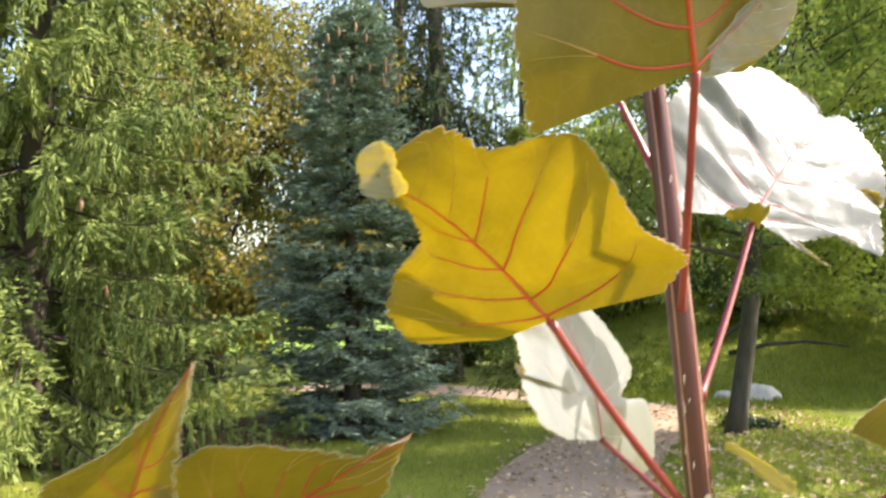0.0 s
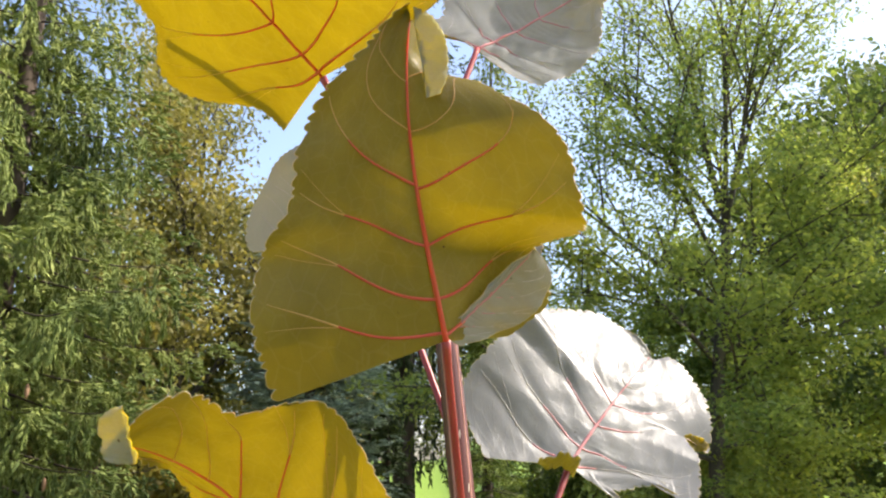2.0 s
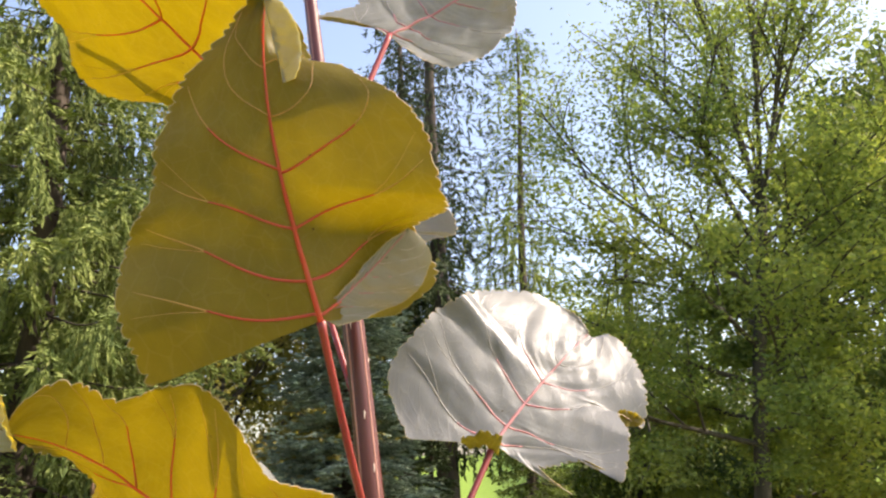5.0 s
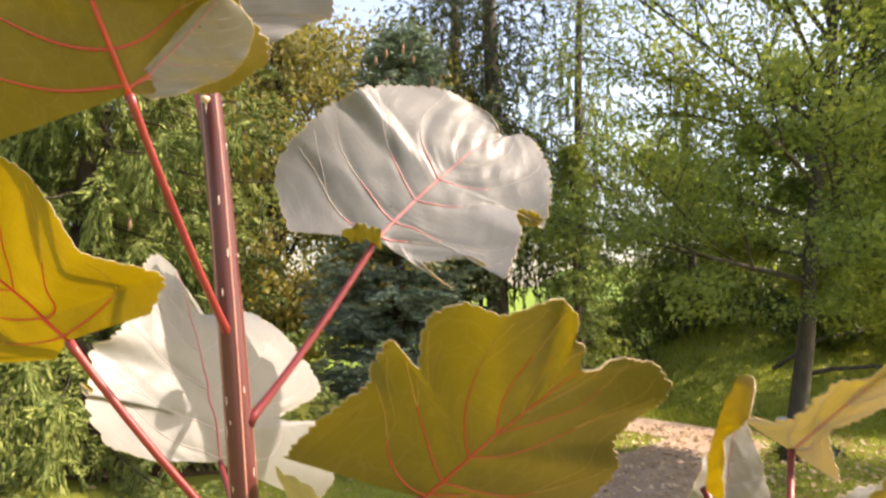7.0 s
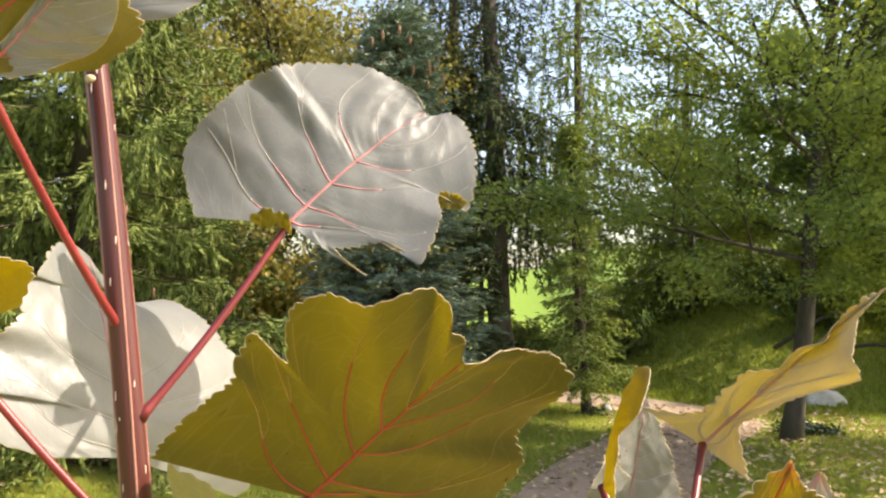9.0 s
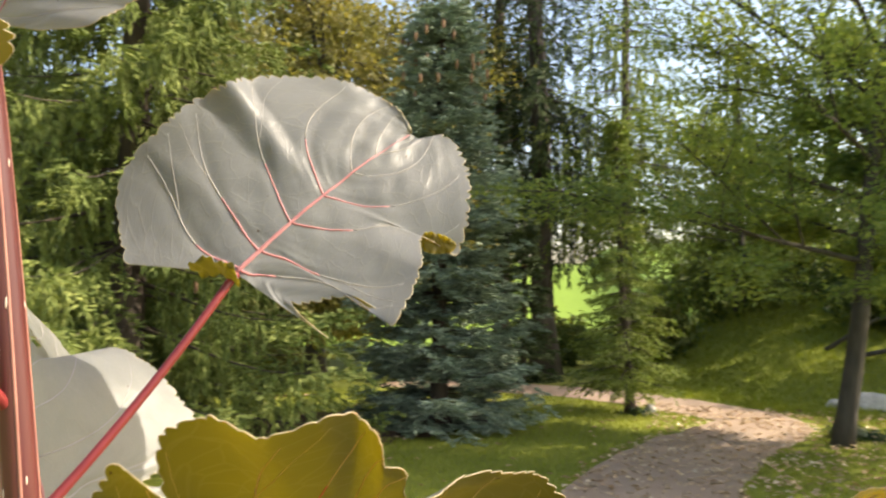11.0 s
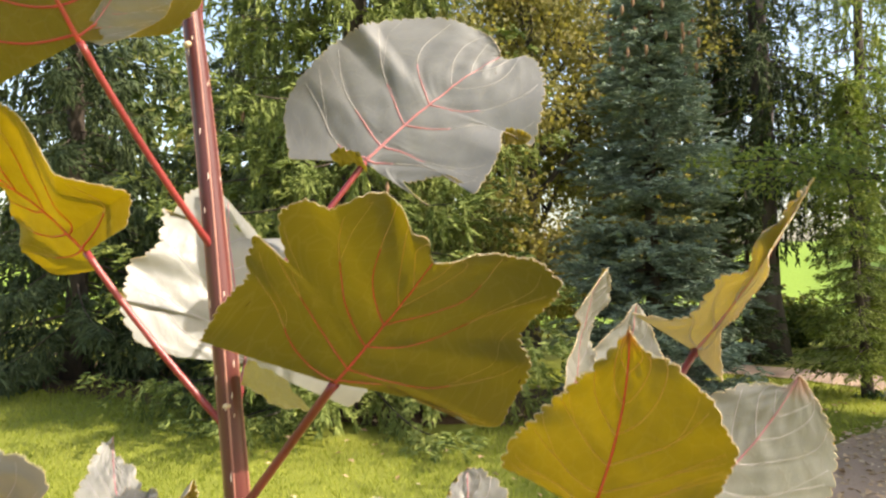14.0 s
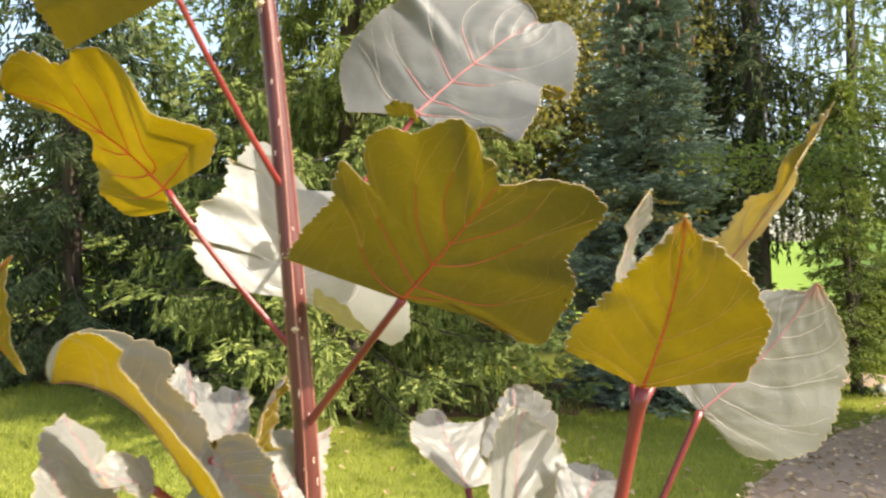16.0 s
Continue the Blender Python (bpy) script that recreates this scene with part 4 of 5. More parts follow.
def smooth_line(pts, n):
    pts = np.asarray(pts, float)
    k = np.concatenate([[0], np.cumsum(np.linalg.norm(np.diff(pts, axis=0), axis=1))])
    t = np.linspace(0, k[-1], n)
    return np.stack([hermite(k, pts[:, i], t) for i in range(3)], 1)


def petiole(parent, a, b, r0, r1, sag=0.0, bright=False, label=""):
    """From the stem at a to the leaf at b, swollen at its root."""
    a, b = np.asarray(a, float), np.asarray(b, float)
    t = np.linspace(0, 1, 22)
    p = a + (b - a) * t[:, None] + np.array([0, 0, -1.0]) * (sag * 4 * t * (1 - t))[:, None]
    r = r0 + (r1 - r0) * t + 0.0016 * np.exp(-t * 22) + 0.0005 * np.exp(-(1 - t) * 30)
    tb = Tubes()
    tb.add(p, r, 10)
    part("petiole", tb.make("petiole", RED_PETIOLE if bright else PETIOLE), parent, label)


def shoot(name, label, line, radii, seed, ridged=True):
    """A ridged stem with pale lenticels."""
    rng = np.random.default_rng(seed)
    ob = thing(name, line[0], label, "sapling", "poplar shoots")
    ob.location = (0, 0, 0)
    P = smooth_line(line, 90)
    tt = np.concatenate([[0], np.cumsum(np.linalg.norm(np.diff(P, axis=0), axis=1))])
    k = np.concatenate([[0], np.cumsum(np.linalg.norm(np.diff(np.asarray(line, float), axis=0), axis=1))])
    r = np.interp(tt / tt[-1], k / k[-1], radii)
    stem = Tubes()
    stem.add(P, r, 20)
    part("stem", stem.make("stem", STEM), ob)
    if ridged:
        for a in (0.5, 2.3, 3.9, 5.3):
            rg = Tubes()
            ang = a + 0.35 * np.sin(tt * 5 + seed)
            off = np.stack([np.cos(ang), np.sin(ang), 0 * ang], 1) * (r * 0.93)[:, None]
            rg.add(P + off, r * 0.13, 6)
            part("ridge", rg.make("ridge", RIDGE), ob, "pale corky ridge along the stem")
        for i in range(110):
            z = rng.uniform(0.55, 1.0) * tt[-1]
            c = np.array([np.interp(z, tt, P[:, q]) for q in range(3)])
            rr = np.interp(z, tt, r)
            a = rng.random() * 6.28
            o = np.array([np.cos(a), np.sin(a), 0])
            ln = rng.uniform(0.001, 0.0036)
            lt = Tubes()
            u = np.linspace(-1, 1, 5)
            lt.add(c + o * (rr * 0.985) + np.array([0, 0, 1.0]) * (u * ln)[:, None], 0.00042 * np.sqrt(1.02 - u * u), 5)
            part("lenticel", lt.make("lenticel", LENTICEL), ob)
    return ob


MAIN = [(0.19, 0.466, -0.02), (0.180, 0.465, 0.8), (0.1605, 0.4635, 1.35), (0.1450, 0.4624, 1.57), (0.1369, 0.4619, 1.65), (0.1264, 0.4609, 1.75), (0.1132, 0.4591, 1.86), (0.0950, 0.4568, 1.98), (0.072, 0.456, 2.15)]
sapling = shoot("poplar_sapling", "young poplar with a ridged dark red stem and big leaves", MAIN, [0.013, 0.0115, 0.0092, 0.0078, 0.0074, 0.0069, 0.0062, 0.0048, 0.0030], 4)
side_shoot = shoot("poplar_shoot", "low dark red poplar shoot carrying yellow and white leaves", [(0.30, 0.40, -0.02), (0.318, 0.39, 0.7), (0.338, 0.375, 1.3), (0.352, 0.366, 1.50)], [0.009, 0.008, 0.0065, 0.004], 6)
far_shoot = shoot("poplar_shoot", "thin poplar shoot with pointed yellow leaves", [(-0.09, 0.44, -0.02), (-0.10, 0.43, 0.9), (-0.115, 0.41, 1.40), (-0.12, 0.40, 1.56)], [0.008, 0.007, 0.005, 0.003], 8)


def on_stem(z):
    p = np.asarray(MAIN)
    return np.array([np.interp(z, p[:, 2], p[:, 0]), np.interp(z, p[:, 2], p[:, 1]), z])


def leaf_scar(z, a):
    """A pale knob where a leaf has been."""
    bm = bmesh.new()
    bmesh.ops.create_icosphere(bm, subdivisions=3, radius=1)
    o = Vector((math.cos(a), math.sin(a), 0))
    for q in bm.verts:
        q.co *= 1 + 0.25 * noise.noise(q.co * 3 + Vector((z * 50, 0, 0)))
        q.co = Vector(on_stem(z)) + o * 0.0058 + Vector((q.co.x * 0.0028, q.co.y * 0.0028, q.co.z * 0.0022))
    me = bpy.data.meshes.new("leaf_scar")
    bm.to_mesh(me)
    bm.free()
    me.polygons.foreach_set("use_smooth", np.ones(len(me.polygons), bool))
    me.materials.append(SCAR)
    part("leaf_scar", me, sapling, "pale leaf scar with a dried bud")


leaf_scar(1.862, -1.7)
leaf_scar(1.640, -1.2)

petiole(sapling, on_stem(1.733), (0.1096, 0.3688, 1.844), 0.0022, 0.0018, 0.004, True)
# green=0.12 puts a little shade into this leaf's yellow
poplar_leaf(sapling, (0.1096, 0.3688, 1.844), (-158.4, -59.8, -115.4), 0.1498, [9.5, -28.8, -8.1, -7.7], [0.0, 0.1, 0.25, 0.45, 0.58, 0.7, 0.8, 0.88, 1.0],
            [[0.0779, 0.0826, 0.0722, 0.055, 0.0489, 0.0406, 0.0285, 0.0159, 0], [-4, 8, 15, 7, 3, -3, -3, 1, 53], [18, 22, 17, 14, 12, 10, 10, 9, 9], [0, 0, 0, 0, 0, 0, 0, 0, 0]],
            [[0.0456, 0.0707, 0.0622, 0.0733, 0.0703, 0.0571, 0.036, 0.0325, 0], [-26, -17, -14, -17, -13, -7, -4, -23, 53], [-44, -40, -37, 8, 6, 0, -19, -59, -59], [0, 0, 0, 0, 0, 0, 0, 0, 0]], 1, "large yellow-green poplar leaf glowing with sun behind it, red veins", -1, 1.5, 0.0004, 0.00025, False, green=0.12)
petiole(sapling, on_stem(1.690) + np.array([0.005, 0, 0]), (0.1939, 0.5324, 1.7938), 0.0023, 0.0020, 0.004, False)
# green=0.55 darkens this blade's colour in place of weaker sunlight
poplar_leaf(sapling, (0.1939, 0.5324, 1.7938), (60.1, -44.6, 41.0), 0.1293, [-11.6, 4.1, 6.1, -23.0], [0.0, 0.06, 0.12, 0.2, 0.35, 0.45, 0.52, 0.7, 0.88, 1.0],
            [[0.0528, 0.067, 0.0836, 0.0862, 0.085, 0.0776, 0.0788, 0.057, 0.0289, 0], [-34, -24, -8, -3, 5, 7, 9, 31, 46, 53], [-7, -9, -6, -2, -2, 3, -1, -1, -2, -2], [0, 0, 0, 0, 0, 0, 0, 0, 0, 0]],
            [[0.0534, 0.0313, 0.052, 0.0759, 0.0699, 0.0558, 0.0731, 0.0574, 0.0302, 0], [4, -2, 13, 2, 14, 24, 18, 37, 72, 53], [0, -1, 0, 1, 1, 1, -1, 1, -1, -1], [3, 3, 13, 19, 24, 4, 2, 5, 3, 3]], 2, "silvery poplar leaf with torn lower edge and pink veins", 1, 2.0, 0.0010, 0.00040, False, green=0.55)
petiole(sapling, on_stem(1.622), (0.0538, 0.4302, 1.7334), 0.0024, 0.0021, 0.004, True)
poplar_leaf(sapling, (0.0538, 0.4302, 1.7334), (-130.5, -44.7, -163.1), 0.1224, [-10.0, 12.2, 13.9, 36.7], [0.0, 0.12, 0.2, 0.35, 0.55, 0.75, 0.9, 1.0],
            [[0.041, 0.0779, 0.0758, 0.0592, 0.0261, 0.0129, 0.0077, 0], [2, 13, 19, 18, 7, -9, -25, 53], [-22, -7, -8, -16, -19, -22, -21, -21], [0, 0, 0, 0, 0, 0, 0, 0]],
            [[0.0551, 0.0782, 0.0749, 0.0814, 0.0713, 0.0432, 0.039, 0], [-21, -19, -1, 17, 15, 7, 16, 53], [-1, -3, 18, 8, 8, 6, 2, 2], [0, 0, 0, 0, 0, 0, 0, 0]], 3, "golden yellow poplar leaf with curled edges and red veins", -1, 1.5, 0.0004, 0.00025, False, green=0.0)
petiole(sapling, on_stem(1.573), (0.2365, 0.4175, 1.6637), 0.0028, 0.0024, 0.0, False)
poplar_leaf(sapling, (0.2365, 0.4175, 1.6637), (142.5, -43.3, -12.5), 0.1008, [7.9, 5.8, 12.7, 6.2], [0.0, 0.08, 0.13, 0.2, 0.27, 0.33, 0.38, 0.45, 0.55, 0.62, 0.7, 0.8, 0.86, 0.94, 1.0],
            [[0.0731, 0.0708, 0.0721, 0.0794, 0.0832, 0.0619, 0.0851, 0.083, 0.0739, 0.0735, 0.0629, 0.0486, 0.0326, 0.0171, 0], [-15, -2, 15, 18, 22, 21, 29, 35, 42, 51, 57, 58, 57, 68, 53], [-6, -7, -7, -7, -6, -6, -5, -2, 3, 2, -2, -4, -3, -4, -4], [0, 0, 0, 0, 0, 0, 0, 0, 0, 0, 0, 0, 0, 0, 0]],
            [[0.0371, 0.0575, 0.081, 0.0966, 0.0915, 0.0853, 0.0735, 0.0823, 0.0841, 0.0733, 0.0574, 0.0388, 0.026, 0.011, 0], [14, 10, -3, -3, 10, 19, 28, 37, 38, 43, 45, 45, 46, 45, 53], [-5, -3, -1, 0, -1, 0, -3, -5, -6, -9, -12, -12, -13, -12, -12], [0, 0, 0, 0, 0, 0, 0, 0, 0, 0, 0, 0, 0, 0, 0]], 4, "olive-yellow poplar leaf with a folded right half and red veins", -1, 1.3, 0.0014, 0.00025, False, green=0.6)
poplar_leaf(sapling, (-0.0204, 0.3635, 1.7874), (-185.3, -66.6, -131.9), 0.0254, [-2.2, -7.9, -1.9, 0.8], [0.0, 0.2, 0.5, 0.8, 1.0],
            [[0.0072, 0.0138, 0.0138, 0.0079, 0], [11, 3, 11, 25, 40], [29, 29, 29, 29, 29], [0, 0, 0, 0, 0]],
            [[0.017, 0.0163, 0.0128, 0.0093, 0], [15, 18, 19, 23, 40], [20, 20, 20, 20, 20], [0, 0, 0, 0, 0]], 5, "small white curled tip of a poplar leaf", 1, 0.8, 0.0004, 0.00025, False, None, 2)
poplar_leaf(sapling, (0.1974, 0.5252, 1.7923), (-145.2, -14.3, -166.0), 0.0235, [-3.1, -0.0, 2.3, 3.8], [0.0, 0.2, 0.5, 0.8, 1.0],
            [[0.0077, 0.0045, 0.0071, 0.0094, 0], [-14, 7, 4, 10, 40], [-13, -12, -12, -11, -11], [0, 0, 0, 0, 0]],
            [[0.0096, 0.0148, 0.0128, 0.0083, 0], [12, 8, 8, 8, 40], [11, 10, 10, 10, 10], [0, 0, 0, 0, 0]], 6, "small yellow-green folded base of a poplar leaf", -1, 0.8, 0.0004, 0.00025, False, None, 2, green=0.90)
poplar_leaf(sapling, (0.1603, 0.4447, 1.664), (33.4, 35.5, 45.7), 0.0496, [-0.1, 1.7, 2.9, 4.3], [0.0, 0.2, 0.5, 0.8, 1.0],
            [[0.0162, 0.0225, 0.0202, 0.0098, 0], [6, -1, 1, 9, 40], [-11, -11, -11, -11, -11], [0, 0, 0, 0, 0]],
            [[0.0186, 0.0199, 0.0159, 0.0077, 0], [0, -3, 0, 15, 40], [11, 11, 11, 11, 11], [0, 0, 0, 0, 0]], 7, "olive folded edge of a white poplar leaf", -1, 0.8, 0.0004, 0.00025, False, None, 2, green=0.90)
petiole(sapling, on_stem(1.47), (0.2187, 0.3056, 1.5866), 0.0021, 0.0017, 0.0, False)
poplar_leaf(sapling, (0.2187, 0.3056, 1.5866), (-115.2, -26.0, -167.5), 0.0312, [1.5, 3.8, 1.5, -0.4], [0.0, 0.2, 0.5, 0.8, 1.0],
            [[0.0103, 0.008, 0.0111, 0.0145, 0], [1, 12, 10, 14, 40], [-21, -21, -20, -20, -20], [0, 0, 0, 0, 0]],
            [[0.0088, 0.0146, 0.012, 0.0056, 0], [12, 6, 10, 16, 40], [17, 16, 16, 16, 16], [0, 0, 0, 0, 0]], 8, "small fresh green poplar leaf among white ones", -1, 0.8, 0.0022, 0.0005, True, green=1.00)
poplar_leaf(sapling, (0.1091, 0.3713, 1.8459), (120.7, -43.3, 5.2), 0.0582, [9.7, 3.0, 8.2, 0.2], [0.0, 0.2, 0.5, 0.8, 1.0],
            [[0.0029, 0.0031, 0.0035, 0.0033, 0], [10, -8, -9, 24, 40], [1, 1, 1, 1, 1], [0, 0, 0, 0, 0]],
            [[0.009, 0.0194, 0.0276, 0.0225, 0], [23, 23, 19, 20, 40], [-8, -8, -8, -8, -8], [0, 0, 0, 0, 0]], 9, "pale turned-over lobe of a yellow poplar leaf", 1, 0.8, 0.0004, 0.00025, False, None, 1)
petiole(sapling, on_stem(1.62), (0.0991, 0.5333, 1.6554), 0.0021, 0.0017, 0.0, False)
poplar_leaf(sapling, (0.0991, 0.5333, 1.6554), (-23.4, -82.4, 178.7), 0.1479, [-3.0, -40.7, -43.1, -2.1], [0.0, 0.06, 0.12, 0.2, 0.3, 0.5, 0.65, 0.75, 0.88, 1.0],
            [[0.0503, 0.0706, 0.0882, 0.0803, 0.0774, 0.0573, 0.0518, 0.0432, 0.027, 0], [13, 11, 28, 17, 22, 8, 9, -14, 20, 53], [-7, -8, -11, -9, -9, 0, 0, 1, 1, 1], [0, 0, 0, 0, 0, 0, 0, 0, 0, 0]],
            [[0.098, 0.1074, 0.0853, 0.0607, 0.1039, 0.0906, 0.0757, 0.0657, 0.0416, 0], [-28, -23, -5, -10, -2, 11, 28, 6, 37, 53], [-1, 3, 7, 4, 2, 1, -7, -20, -15, -15], [0, 0, 0, 0, 0, 0, 0, 0, 0, 0]], 10, "white sunlit poplar leaf with a small hole behind the stem", 1, 1.2, 0.0032, 0.0005, True, (0.80, -0.22, 0.018, 0.07))
petiole(side_shoot, (0.352, 0.364, 1.46), (0.3855, 0.3553, 1.6293), 0.0035, 0.003, 0.0, False)
poplar_leaf(side_shoot, (0.3855, 0.3553, 1.6293), (146.3, -52.0, -54.4), 0.095, [8.2, 6.7, -4.0, 11.3], [0.0, 0.12, 0.3, 0.5, 0.7, 0.88, 1.0],
            [[0.0251, 0.0387, 0.0325, 0.0241, 0.0136, 0.0044, 0], [-4, -8, 7, 8, 20, 36, 53], [-8, -7, -7, -7, -7, -7, -7], [0, 0, 0, 0, 0, 0, 0]],
            [[0.0439, 0.0463, 0.0452, 0.0354, 0.0209, 0.0069, 0], [28, 28, 27, 28, 31, 33, 53], [-7, -7, -6, -7, -7, -7, -7], [0, 0, 0, 0, 0, 0, 0]], 11, "yellow heart-shaped poplar leaf with a pink tip", -1, 1.2, 0.0004, 0.00025, True, green=0.2, tip=1.0)
petiole(side_shoot, (0.35, 0.368, 1.47), (0.4058, 0.411, 1.6112), 0.0019, 0.0017, 0.0, False)
poplar_leaf(side_shoot, (0.4058, 0.411, 1.6112), (81.8, -36.5, 26.4), 0.089, [12.5, 15.1, 6.3, 6.0], [0.0, 0.05, 0.12, 0.3, 0.5, 0.7, 0.85, 0.94, 1.0],
            [[0.0151, 0.0367, 0.0409, 0.0255, 0.0277, 0.021, 0.0105, 0.0018, 0], [-8, -8, -5, 3, 9, 15, 22, 12, 53], [-5, -5, -5, -5, -5, -6, -6, -6, -6], [0, 0, 0, 0, 0, 0, 0, 0, 0]],
            [[0.0066, 0.0257, 0.0396, 0.053, 0.043, 0.0328, 0.0184, 0.0078, 0], [5, -4, 2, 9, 16, 13, 16, 19, 53], [-5, -5, -5, -5, -5, -5, -6, -5, -5], [0, 0, 0, 0, 0, 0, 0, 0, 0]], 12, "pale silvery poplar leaf with a pink tip", 1, 0.8, 0.0004, 0.00025, True, tip=1.0)
petiole(side_shoot, (0.3825, 0.358, 1.618), (0.4146, 0.4521, 1.6842), 0.0021, 0.0017, 0.0, False)
poplar_leaf(side_shoot, (0.4146, 0.4521, 1.6842), (90.3, -45.3, -28.0), 0.1224, [-8.9, 3.0, 67.6, -33.7], [0.0, 0.15, 0.3, 0.45, 0.6, 0.72, 0.85, 1.0],
            [[0.0322, 0.013, 0.0136, 0.0039, 0.0274, 0.0076, 0.0032, 0], [-6, -12, 26, 53, 96, 81, 54, 60], [33, 34, 34, 35, 38, 36, 38, 38], [0, 0, 0, 0, 0, 0, 0, 0]],
            [[0.0308, 0.0072, 0.0306, 0.0652, 0.042, 0.0234, 0.003, 0], [21, 42, 63, 67, 68, 65, 57, 60], [31, 31, 32, 35, 36, 36, 37, 37], [0, 0, 0, 0, 0, 0, 0, 0]], 13, "narrow twisted yellow poplar leaf seen from its edge", 1, 0.8, 0.0004, 0.00025, True)
petiole(side_shoot, (0.3822, 0.358, 1.616), (0.3647, 0.4163, 1.6721), 0.0021, 0.0017, 0.0, False)
poplar_leaf(side_shoot, (0.3647, 0.4163, 1.6721), (194.5, -82.9, -31.4), 0.0544, [-0.3, -0.5, 9.4, 15.5], [0.0, 0.2, 0.45, 0.7, 0.88, 1.0],
            [[0.0279, 0.0257, 0.0142, 0.031, 0.0234, 0], [2, 4, 9, 3, 6, 60], [21, 21, 20, 21, 24, 24], [0, 0, 0, 0, 0, 0]],
            [[0.0233, 0.0078, 0.0055, 0.0105, 0.009, 0], [-1, -3, 11, 8, -10, 60], [20, 20, 20, 20, 20, 20], [0, 0, 0, 0, 0, 0]], 14, "small curled pale poplar leaf", 1, 0.8, 0.0004, 0.00025, True)
petiole(side_shoot, (0.382, 0.358, 1.614), (0.3777, 0.44, 1.653), 0.0021, 0.0017, 0.0, False)
poplar_leaf(side_shoot, (0.3777, 0.44, 1.653), (69.6, -70.8, 54.5), 0.0554, [4.3, 9.6, 13.1, -0.0], [0.0, 0.2, 0.45, 0.7, 0.88, 1.0],
            [[0.0281, 0.0306, 0.0247, 0.0163, 0.0071, 0], [-18, -11, -13, -14, -18, 53], [11, 11, 11, 12, 12, 12], [0, 0, 0, 0, 0, 0]],
            [[0.0281, 0.0304, 0.0242, 0.0141, 0.0062, 0], [-17, -9, -9, -9, -10, 53], [11, 11, 11, 11, 11, 11], [0, 0, 0, 0, 0, 0]], 15, "pointed pale poplar leaf behind a yellow one", 1, 0.8, 0.0004, 0.00025, True)
petiole(sapling, on_stem(1.89), (0.0431, 0.4009, 1.987), 0.0021, 0.0017, 0.0, True)
poplar_leaf(sapling, (0.0431, 0.4009, 1.987), (-176.2, -43.3, -155.7), 0.1225, [3.5, -0.5, 11.6, 11.7], [0.0, 0.12, 0.3, 0.55, 0.8, 1.0],
            [[0.0604, 0.0689, 0.1189, 0.0837, 0.0446, 0], [-4, 4, 14, 21, 38, 53], [6, 4, 3, 4, 4, 4], [0, 0, 0, 0, 0, 0]],
            [[0.0546, 0.1212, 0.0769, 0.0567, 0.0377, 0], [-11, -15, 3, 22, 39, 53], [6, 5, 6, 6, 7, 7], [0, 0, 0, 0, 0, 0]], 16, "deep yellow poplar leaf high on the stem", -1, 1.3, 0.0004, 0.00025, False, green=0.0)
petiole(sapling, on_stem(1.95), (0.1308, 0.4863, 2.053), 0.0021, 0.0017, 0.0, True)
poplar_leaf(sapling, (0.1308, 0.4863, 2.053), (62.4, -34.3, 27.4), 0.1188, [-6.1, -5.4, 19.1, 25.1], [0.0, 0.08, 0.2, 0.4, 0.55, 0.8, 1.0],
            [[0.0196, 0.0556, 0.0444, 0.0687, 0.0515, 0.0344, 0], [-18, -42, -30, -6, 16, 36, 53], [-3, -4, -4, -3, -2, -2, -2], [0, 0, 0, 0, 0, 0, 0]],
            [[0.015, 0.03, 0.0441, 0.0475, 0.0442, 0.0165, 0], [-3, -10, -5, 0, 5, 7, 53], [0, 0, -1, -2, -2, -2, -2], [0, 0, 0, 0, 0, 0, 0]], 17, "silver-grey poplar leaf with an orange curled edge", 1, 1.3, 0.0004, 0.0005, False)
petiole(sapling, on_stem(1.8), (0.0795, 0.5056, 1.912), 0.0021, 0.0017, 0.0, True)
poplar_leaf(sapling, (0.0795, 0.5056, 1.912), (72.7, -62.2, 4.3), 0.0889, [12.7, 6.4, -9.2, 6.0], [0.0, 0.08, 0.2, 0.4, 0.6, 0.8, 1.0],
            [[0.0225, 0.0951, 0.1093, 0.1086, 0.09, 0.0388, 0], [-9, -22, -6, 1, 14, 34, 53], [-2, -2, -2, 0, 1, 0, 0], [0, 0, 0, 0, 0, 0, 0]],
            [[0.0324, 0.0618, 0.0684, 0.0832, 0.0432, 0.0269, 0], [13, 12, 13, 5, 23, 38, 53], [6, 6, -1, -2, -2, -2, -2], [0, 0, 0, 0, 0, 0, 0]], 18, "grey poplar leaf on a thin red petiole behind the stem", 1, 0.8, 0.0004, 0.00025, True)
petiole(far_shoot, (-0.118, 0.403, 1.53), (-0.1364, 0.3696, 1.6403), 0.0021, 0.0017, 0.0, False)
poplar_leaf(far_shoot, (-0.1364, 0.3696, 1.6403), (146.8, -53.0, -60.0), 0.096, [-4.3, -11.3, -5.2, -26.6], [0.0, 0.12, 0.3, 0.55, 0.8, 1.0],
            [[0.0328, 0.0379, 0.0372, 0.0119, 0.0025, 0], [-25, -15, -15, -12, 25, 53], [12, 12, 13, 13, 13, 13], [0, 0, 0, 0, 0, 0]],
            [[0.0395, 0.0418, 0.0275, 0.0186, 0.0079, 0], [-6, 7, 37, -9, -3, 53], [29, 28, 28, 31, 32, 32], [0, 0, 0, 0, 0, 0]], 19, "pointed yellow poplar leaf with an orange tip", -1, 0.8, 0.0004, 0.00025, False, tip=1.0)
petiole(far_shoot, (-0.116, 0.407, 1.48), (-0.0967, 0.4223, 1.6251), 0.0021, 0.0017, 0.0, False)
